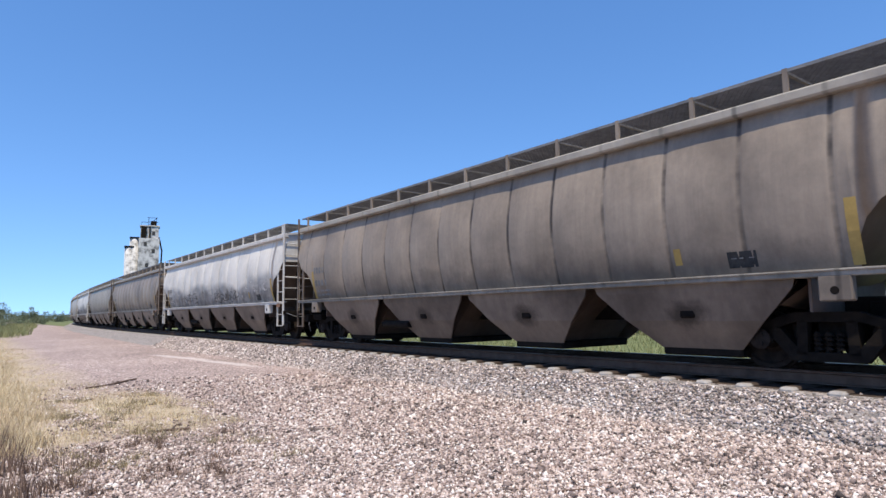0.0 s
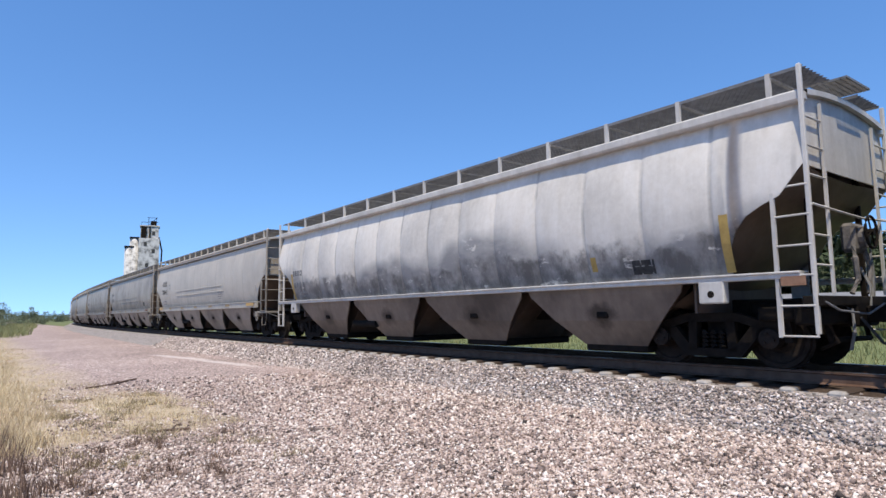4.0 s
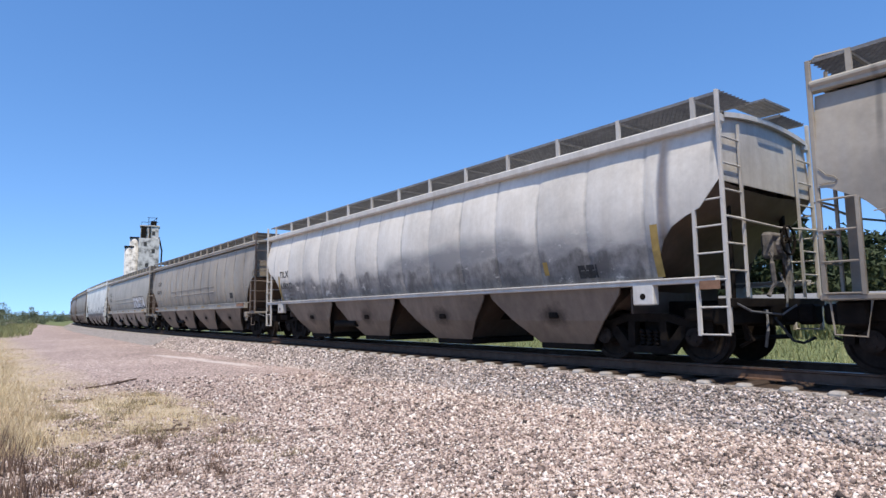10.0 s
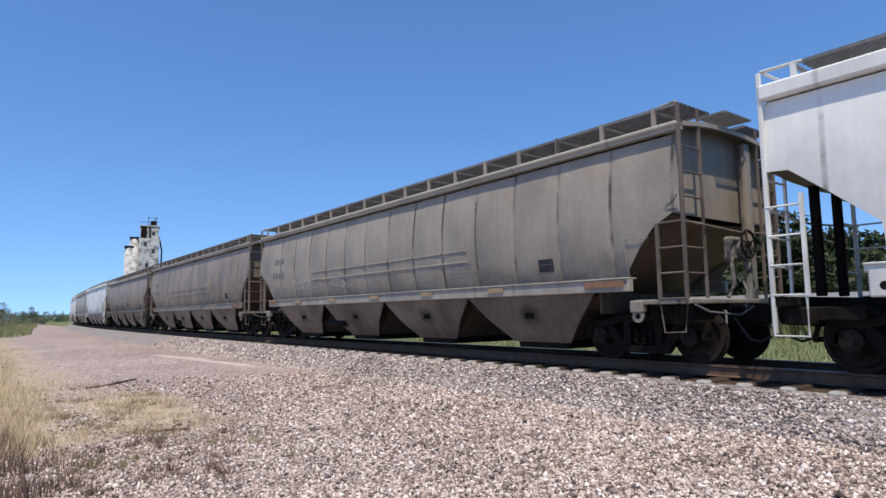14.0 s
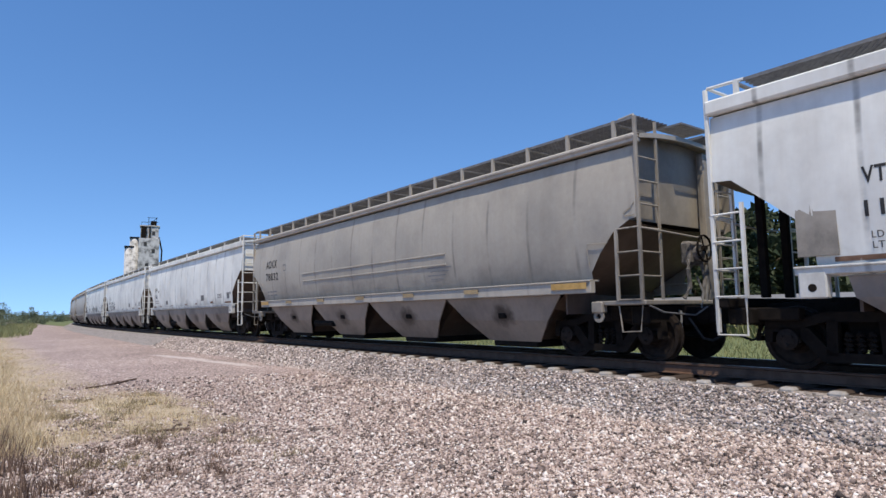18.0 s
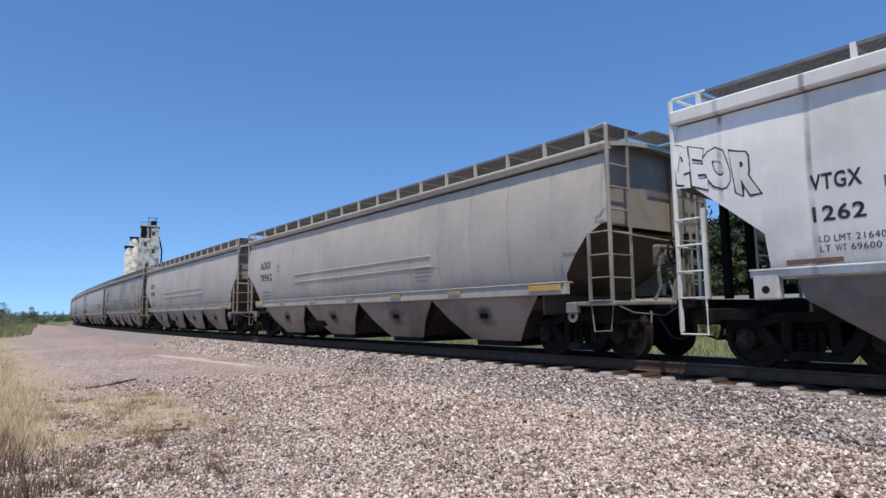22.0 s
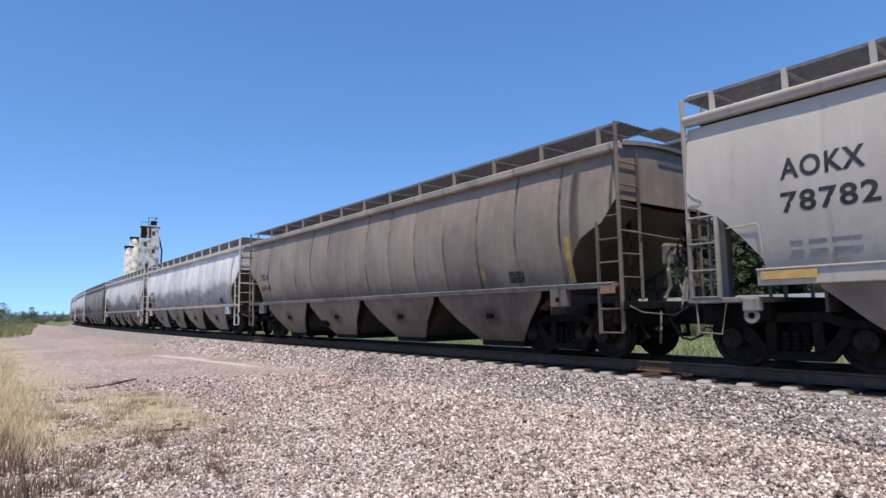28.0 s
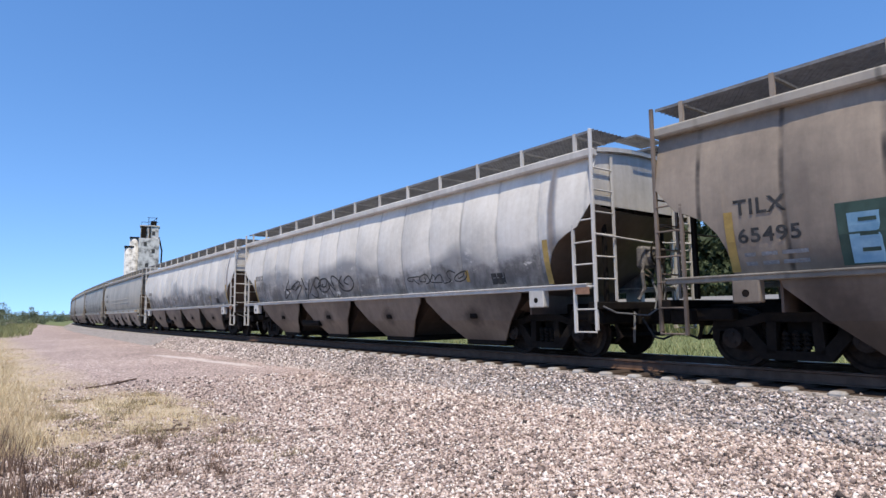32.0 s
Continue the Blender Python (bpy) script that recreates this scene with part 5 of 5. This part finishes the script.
# ---- trees, bushes, grass ----
# pale: haze of the distance put into the far bushes' leaf colour
leaf_mats = [plain("leaf_" + n, [(0.3, a), (0.7, b)], 3, 0.7, strength=0) for n, a, b in (("deep", (0.018, 0.028, 0.010), (0.042, 0.058, 0.022)), ("mid", (0.028, 0.040, 0.015), (0.062, 0.078, 0.03)), ("pale", (0.10, 0.125, 0.075), (0.17, 0.20, 0.12)))]
bark = plain("bark", [(0.3, (0.07, 0.055, 0.04)), (0.7, (0.15, 0.12, 0.09))], 5, 0.9)
grass_green = stone_mat("green_weeds", [(0.0, (0.115, 0.135, 0.055)), (0.5, (0.21, 0.225, 0.10)), (1.0, (0.33, 0.32, 0.165))])
grass_straw = stone_mat("dry_straw_grass", [(0.0, (0.36, 0.28, 0.165)), (0.5, (0.54, 0.435, 0.27)), (1.0, (0.69, 0.585, 0.40))])
weed_dark = stone_mat("dead_brown_weeds", [(0.0, (0.085, 0.055, 0.042)), (0.5, (0.16, 0.105, 0.078)), (1.0, (0.30, 0.21, 0.15))])


def leaves(rng, centre, radius, n, size, squash=0.8):
    """A clump of small leaf triangles, as vertices and faces."""
    d = rng.normal(size=(n, 3))
    d /= np.linalg.norm(d, axis=1)[:, None]
    p = d * (radius * rng.uniform(0.45, 1.0, (n, 1))) * np.array([1, 1, squash]) + np.asarray(centre)
    q = rng.normal(size=(n, 3, 3)) * size
    return p[:, None, :] + q


def tri_mesh(name, tris):
    n = len(tris)
    me = bpy.data.meshes.new(name)
    me.vertices.add(3 * n)
    me.vertices.foreach_set("co", np.asarray(tris, float).reshape(-1))
    me.loops.add(3 * n)
    me.loops.foreach_set("vertex_index", np.arange(3 * n, dtype=np.int32))
    me.polygons.add(n)
    me.polygons.foreach_set("loop_start", np.arange(0, 3 * n, 3, dtype=np.int32))
    me.update(calc_edges=True)
    return me


def make_tree(seed, height, spread, mat_i=0, trunk=0.28):
    rng = np.random.default_rng(seed)
    thing = new("tree")
    bm = bmesh.new()
    pts = [Vector((0.15 * height * 0.05 * i * rng.uniform(-1, 1), 0.1 * i * rng.uniform(-1, 1), height * f)) for i, f in enumerate((0, 0.2, 0.4, 0.62, 0.8))]
    for a, b, r in zip(pts, pts[1:], (0.045, 0.034, 0.024, 0.014)):
        tube(bm, [a, b], r * height * 0.55, 7)
    tips = []
    for i in range(9):
        a = i * 2.4 + rng.uniform(-0.4, 0.4)
        z0 = height * rng.uniform(trunk, 0.6)
        tip = Vector((math.cos(a) * spread * rng.uniform(0.45, 0.9), math.sin(a) * spread * rng.uniform(0.45, 0.9), z0 + height * rng.uniform(0.08, 0.3)))
        tube(bm, [(0, 0, z0), (tip.x * 0.5, tip.y * 0.5, z0 + 0.6 * (tip.z - z0)), tip], 0.009 * height, 5)
        tips.append(tip)
    part("trunk", bm, bark, thing)
    tris = []
    for tip in tips + [Vector((0, 0, height * 0.85))]:
        for _ in range(5):
            c = np.array(tip) + rng.normal(size=3) * spread * 0.28
            c[2] = max(c[2], height * 0.2)
            tris.append(leaves(rng, c, spread * rng.uniform(0.2, 0.36), 70, 0.028 * height))
    part("crown", tri_mesh("crown", np.concatenate(tris)), leaf_mats[mat_i], thing)
    return thing


protos = [tagged(make_tree(11 + i, h, w, i % 2 if h > 4 else 2, tr), "broad green deciduous tree in full leaf", "tree") for i, (h, w, tr) in enumerate(((8.0, 3.6, 0.25), (6.5, 3.4, 0.12), (9.5, 3.8, 0.3), (3.2, 2.6, 0.05)))]
used = [False] * len(protos)


def plant_tree(i, x, y, turn, label=""):
    at = pose(x, y, GROUND_Z - 0.05, 0, 0, turn)
    if used[i]:
        ob = copy_thing(protos[i], at)
    else:
        ob = protos[i]
        ob.matrix_basis = at
        used[i] = True
    if label:
        tagged(ob, label)
    return ob


trng = random.Random(5)
# across the line, seen between the cars
for i in range(40):
    plant_tree(trng.choice((0, 1, 2, 1)), 48 + trng.uniform(-4, 12), -22 + i * 2.4 + trng.uniform(-1, 1), trng.uniform(0, 360))
for i in range(22):
    plant_tree(1, 68 + trng.uniform(-4, 6), -16 + i * 4.2 + trng.uniform(-1, 1), trng.uniform(0, 360), "low green thicket tree growing behind the white shed")
# far trees at the end of the line
for az, d, i in ((0.020, 140, 3), (0.008, 125, 3), (0.030, 230, 3), (0.054, 190, 3), (0.059, 192, 3), (0.042, 330, 3), (0.078, 300, 3), (0.088, 300, 3), (0.094, 310, 3), (0.100, 330, 3), (0.070, 320, 3), (0.104, 380, 3), (0.0, 120, 3), (-0.015, 110, 3)):
    plant_tree(i, d * math.sin(az), d * math.cos(az), trng.uniform(0, 360))


def blades(name, n, place, high, wide, material, label, lean=0.35, seed=1):
    rng = np.random.default_rng(seed)
    tris = []
    tries = 0
    while len(tris) < n and tries < n * 6:
        tries += 1
        got = place(rng)
        if not got:
            continue
        x, y, z, k = got
        h = high * k * rng.uniform(0.5, 1.1)
        a = rng.uniform(0, 6.283)
        w = wide * rng.uniform(0.6, 1.3)
        dx, dy = math.cos(a) * w, math.sin(a) * w
        lx, ly = rng.normal(size=2) * lean * h
        tris.append(((x - dx, y - dy, z), (x + dx, y + dy, z), (x + lx, y + ly, z + h)))
    return tagged(part(name, tri_mesh(name, tris), material), label, "grass", kind="stuff")


def straw_place(rng):
    y = 7.5 + 53 * rng.random() ** 2.0
    x = rng.uniform(-1.0, 3.6)
    patchy = noise.noise((x * 1.6, y * 1.1, 3)) + 0.5 * noise.noise((x * 5, y * 4, 5))
    if rng.random() > 0.12 + 0.9 * straw_cover(x, y) + 0.9 * patchy:
        return None
    tall = (0.32 + 0.65 * max(0, min(1, (1.35 - x) * 0.8))) * (0.8 + 0.5 * patchy)
    return x, y, ground_z(x, y) - 0.01, tall


blades("dry_grass", 46000, straw_place, 0.30, 0.0055, grass_straw, "thin dry straw-coloured grass at the edge of the gravel", 0.4, 2)


def weed_place(rng):
    y = 6.2 + 3.6 * rng.random() ** 1.3
    x = 0.9 - 1.3 * rng.random() ** 0.8
    if rng.random() > 0.35 + 1.5 * noise.noise((x * 2.5, y * 2.5, 9)):
        return None
    return x, y, ground_z(x, y) - 0.01, rng.uniform(0.4, 1.0) * (1.25 if x < 0.5 else 0.7)


blades("dead_weeds", 1700, weed_place, 0.36, 0.006, weed_dark, "dead brown weed stalks in the dry grass", 0.22, 4)


def tuft_place(rng):
    i = rng.integers(0, 34)
    q = random.Random(int(i))
    cx, cy = q.uniform(0.8, 3.0), q.uniform(6.6, 14)
    r = abs(rng.normal()) * 0.13
    a = rng.uniform(0, 6.283)
    return cx + r * math.cos(a), cy + r * math.sin(a), ground_z(cx, cy) - 0.01, 0.7


def dark_place(rng):
    i = rng.integers(0, 26)
    q = random.Random(int(i) + 90)
    cy = q.uniform(6.3, 8.7)
    cx = q.uniform(0.8, 3.0) * cy / 8.5
    r = abs(rng.normal()) * 0.09
    a = rng.uniform(0, 6.283)
    return cx + r * math.cos(a), cy + r * math.sin(a), ground_z(cx, cy) - 0.01, q.uniform(0.5, 1.0)


blades("small_dead_weeds", 1500, dark_place, 0.15, 0.005, weed_dark, "small dead brown weeds poking through the gravel", 0.4, 12)
blades("weed_tufts", 3000, tuft_place, 0.16, 0.005, stone_mat("olive_tufts", [(0.0, (0.17, 0.13, 0.08)), (0.6, (0.30, 0.25, 0.14)), (1.0, (0.46, 0.38, 0.23))]), "small olive weed tufts growing in the gravel", 0.5, 6)


def bank_place(rng):
    y = 55 + 170 * rng.random() ** 1.5
    x = rng.uniform(-14, 3.4 + (y - 55) * 0.066)
    if x > 2.6 + (y - 55) * 0.066 + 2.4 * noise.noise((y * 0.09, x * 0.3, 1)) or (y < 70 and x > 3.6 - (70 - y) * 0.3 + 3.0 * noise.noise((x * 0.5, y * 0.3, 4))):
        return None
    return x, y, GROUND_Z - 0.02, 0.7 + 0.9 * max(0, noise.noise((x * 0.2, y * 0.1, 2)) + 0.3)


blades("green_weeds", 30000, bank_place, 0.75, 0.035, grass_green, "tall green weeds along the far edge of the yard", 0.3, 8)


def verge_place(rng):
    s = -14 + 70 * rng.random()
    lat = 3.0 + 22 * rng.random() ** 1.6
    x, y, _h = line(s, lat)
    return x, y, GROUND_Z - 0.02, 0.6 + 0.5 * rng.random()


blades("green_verge_grass", 26000, verge_place, 0.42, 0.02, grass_green, "green grass on the verge across the track", 0.4, 10)


def hedge_place(rng):
    y = rng.uniform(-6, 48)
    x = rng.uniform(33.5, 36.6)
    return x, y, GROUND_Z - 0.02, 0.75 + 0.5 * noise.noise((y * 0.3, x * 0.4, 3))


blades("tall_green_weeds", 14000, hedge_place, 2.15, 0.06, grass_green, "tall green weeds growing before the white shed", 0.3, 14)

# ---- pale shed beyond the verge, seen under and between the cars ----
def make_shed():
    thing = new("storage_shed")
    wall = plain("white_sheet_metal", [(0.3, (0.34, 0.325, 0.30)), (0.7, (0.46, 0.44, 0.41))], 1.2, 0.6, stretch=(1, 6, 0.3))
    roof = plain("pale_metal_roof", [(0.3, (0.20, 0.195, 0.185)), (0.7, (0.28, 0.27, 0.255))], 1.2, 0.5)
    bm = bmesh.new()
    box(bm, -4, 4, -14, 14, 0, 2.05)
    part("wall", bm, wall, thing)
    bm = bmesh.new()
    vs = [bm.verts.new(p) for p in ((-4.3, -14.3, 2.0), (0, -14.3, 2.5), (4.3, -14.3, 2.0), (-4.3, 14.3, 2.0), (0, 14.3, 2.5), (4.3, 14.3, 2.0))]
    for f in ((0, 1, 4, 3), (1, 2, 5, 4), (0, 2, 1), (3, 4, 5), (0, 3, 5, 2)):
        bm.faces.new([vs[i] for i in f])
    part("roof", bm, roof, thing)
    for y in (-9, -3, 4, 10):
        bm = bmesh.new()
        box(bm, -4.05, -3.98, y - 1.4, y + 1.4, 0, 1.85)
        part("door", bm, concrete, thing)
    thing.matrix_basis = pose(41, 18, GROUND_Z, 0, 0, 0)
    tagged(thing, "long low white metal shed beyond the grass", "shed")


make_shed()


# ---- sticks lying in the dry grass ----
def make_stick(a, b, r, seed):
    q = random.Random(seed)
    bm = bmesh.new()
    n = 7
    pts = []
    for i in range(n):
        f = i / (n - 1)
        x, y = a[0] + (b[0] - a[0]) * f + q.uniform(-0.03, 0.03), a[1] + (b[1] - a[1]) * f + q.uniform(-0.05, 0.05)
        pts.append((x, y, ground_z(x, y) + r * 0.8 + 0.01))
    tube(bm, pts, r, 6)
    mid = pts[3]
    tube(bm, [mid, (mid[0] + 0.12, mid[1] + 0.2, mid[2] + 0.03), (mid[0] + 0.2, mid[1] + 0.25, mid[2] + 0.01)], r * 0.6, 5)
    ob = part("stick", bm, weed_dark)
    return tagged(ob, "dead brown stick lying on gravel and dry grass", "stick", "sticks on the gravel")


make_stick((2.0, 15.6), (3.3, 17.4), 0.022, 1)
make_stick((1.95, 9.2), (2.46, 9.18), 0.018, 2)
make_stick((4.22, 3.89), (4.77, 3.73), 0.009, 3)


# ---- concrete ties, one by one ----
tie_bm = bmesh.new()
box(tie_bm, -1.535, 1.535, -0.10, 0.10, -0.45, -0.187, 0.03)
tie_me = bpy.data.meshes.new("concrete_tie")
tie_bm.to_mesh(tie_me)
tie_bm.free()
m, t, b = mat("shaded_concrete_tie", 0.9)
c = t.nodes.new("ShaderNodeTexCoord")
s = t.nodes.new("ShaderNodeSeparateXYZ")
t.links.new(c.outputs["Object"], s.inputs[0])
# tie middles coloured dark for the shade beneath the train; only the ends stay pale
shade_reach = math_node(t, "ADD", math_node(t, "ABSOLUTE", s.outputs[0]), math_node(t, "MULTIPLY", noise_tex(t, coords(t, (1, 1, 1), True), 9, 5, 0.7), 0.12))
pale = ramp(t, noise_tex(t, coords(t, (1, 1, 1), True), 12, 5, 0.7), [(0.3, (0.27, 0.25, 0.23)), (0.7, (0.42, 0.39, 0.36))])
t.links.new(mix(t, ramp(t, math_node(t, "MULTIPLY", shade_reach, 0.5), [(0.70, grey(1)), (0.735, grey(0))]), pale, (0.055, 0.038, 0.028)), b.inputs["Base Color"])
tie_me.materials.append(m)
track = tagged(new("track_ties"), "row of pale concrete ties half sunk in ballast", "railway ties", kind="structure")
for i in range(230):
    s = -6 + i * 0.62
    x, y, h = line(s)
    ob = part("concrete_tie", tie_me, None, track)
    ob.matrix_basis = pose(x + random.uniform(-0.025, 0.025), y, 0, 0, 0, -math.degrees(h))
bm = bmesh.new()
for i in range(420):
    x, y, h = line(-6 + (230 + i) * 0.62)
    for v in box(bm, -1.5, 1.5, -0.10, 0.10, -0.45, -0.185):
        v.co = Vector((x, y, 0)) + Matrix.Rotation(-h, 3, "Z") @ v.co
far_ties = part("far_ties", bm, concrete, track)
tagged(far_ties, kind="stuff")


# ---- what moves ----
def motions():
    """The train rolls past at a steady speed; each car follows the line and every wheelset turns."""
    for number, kind, colour in TRAIN:
        walk(cars[number], [(float(t), car_pose(number, t)) for t in range(33)])
    turn = math.degrees(SPEED / WHEEL_R) / FPS
    keyed = {}
    for number in cars:
        for truck in cars[number].children:
            if truck.name.split(".")[0] != "truck":
                continue
            for w in truck.children:
                if w.name.split(".")[0] != "wheelset":
                    continue
                y = round(w.location.y, 3)
                if y not in keyed:
                    walk(w, [(i / FPS, pose(0, y, WHEEL_R, turn * i)) for i in range(32 * FPS + 1)])
                    keyed[y] = w
                else:
                    first = keyed[y].animation_data
                    w.rotation_mode = "QUATERNION"
                    keys = w.animation_data_create()
                    keys.action = first.action
                    keys.action_slot = first.action_slot


motions()
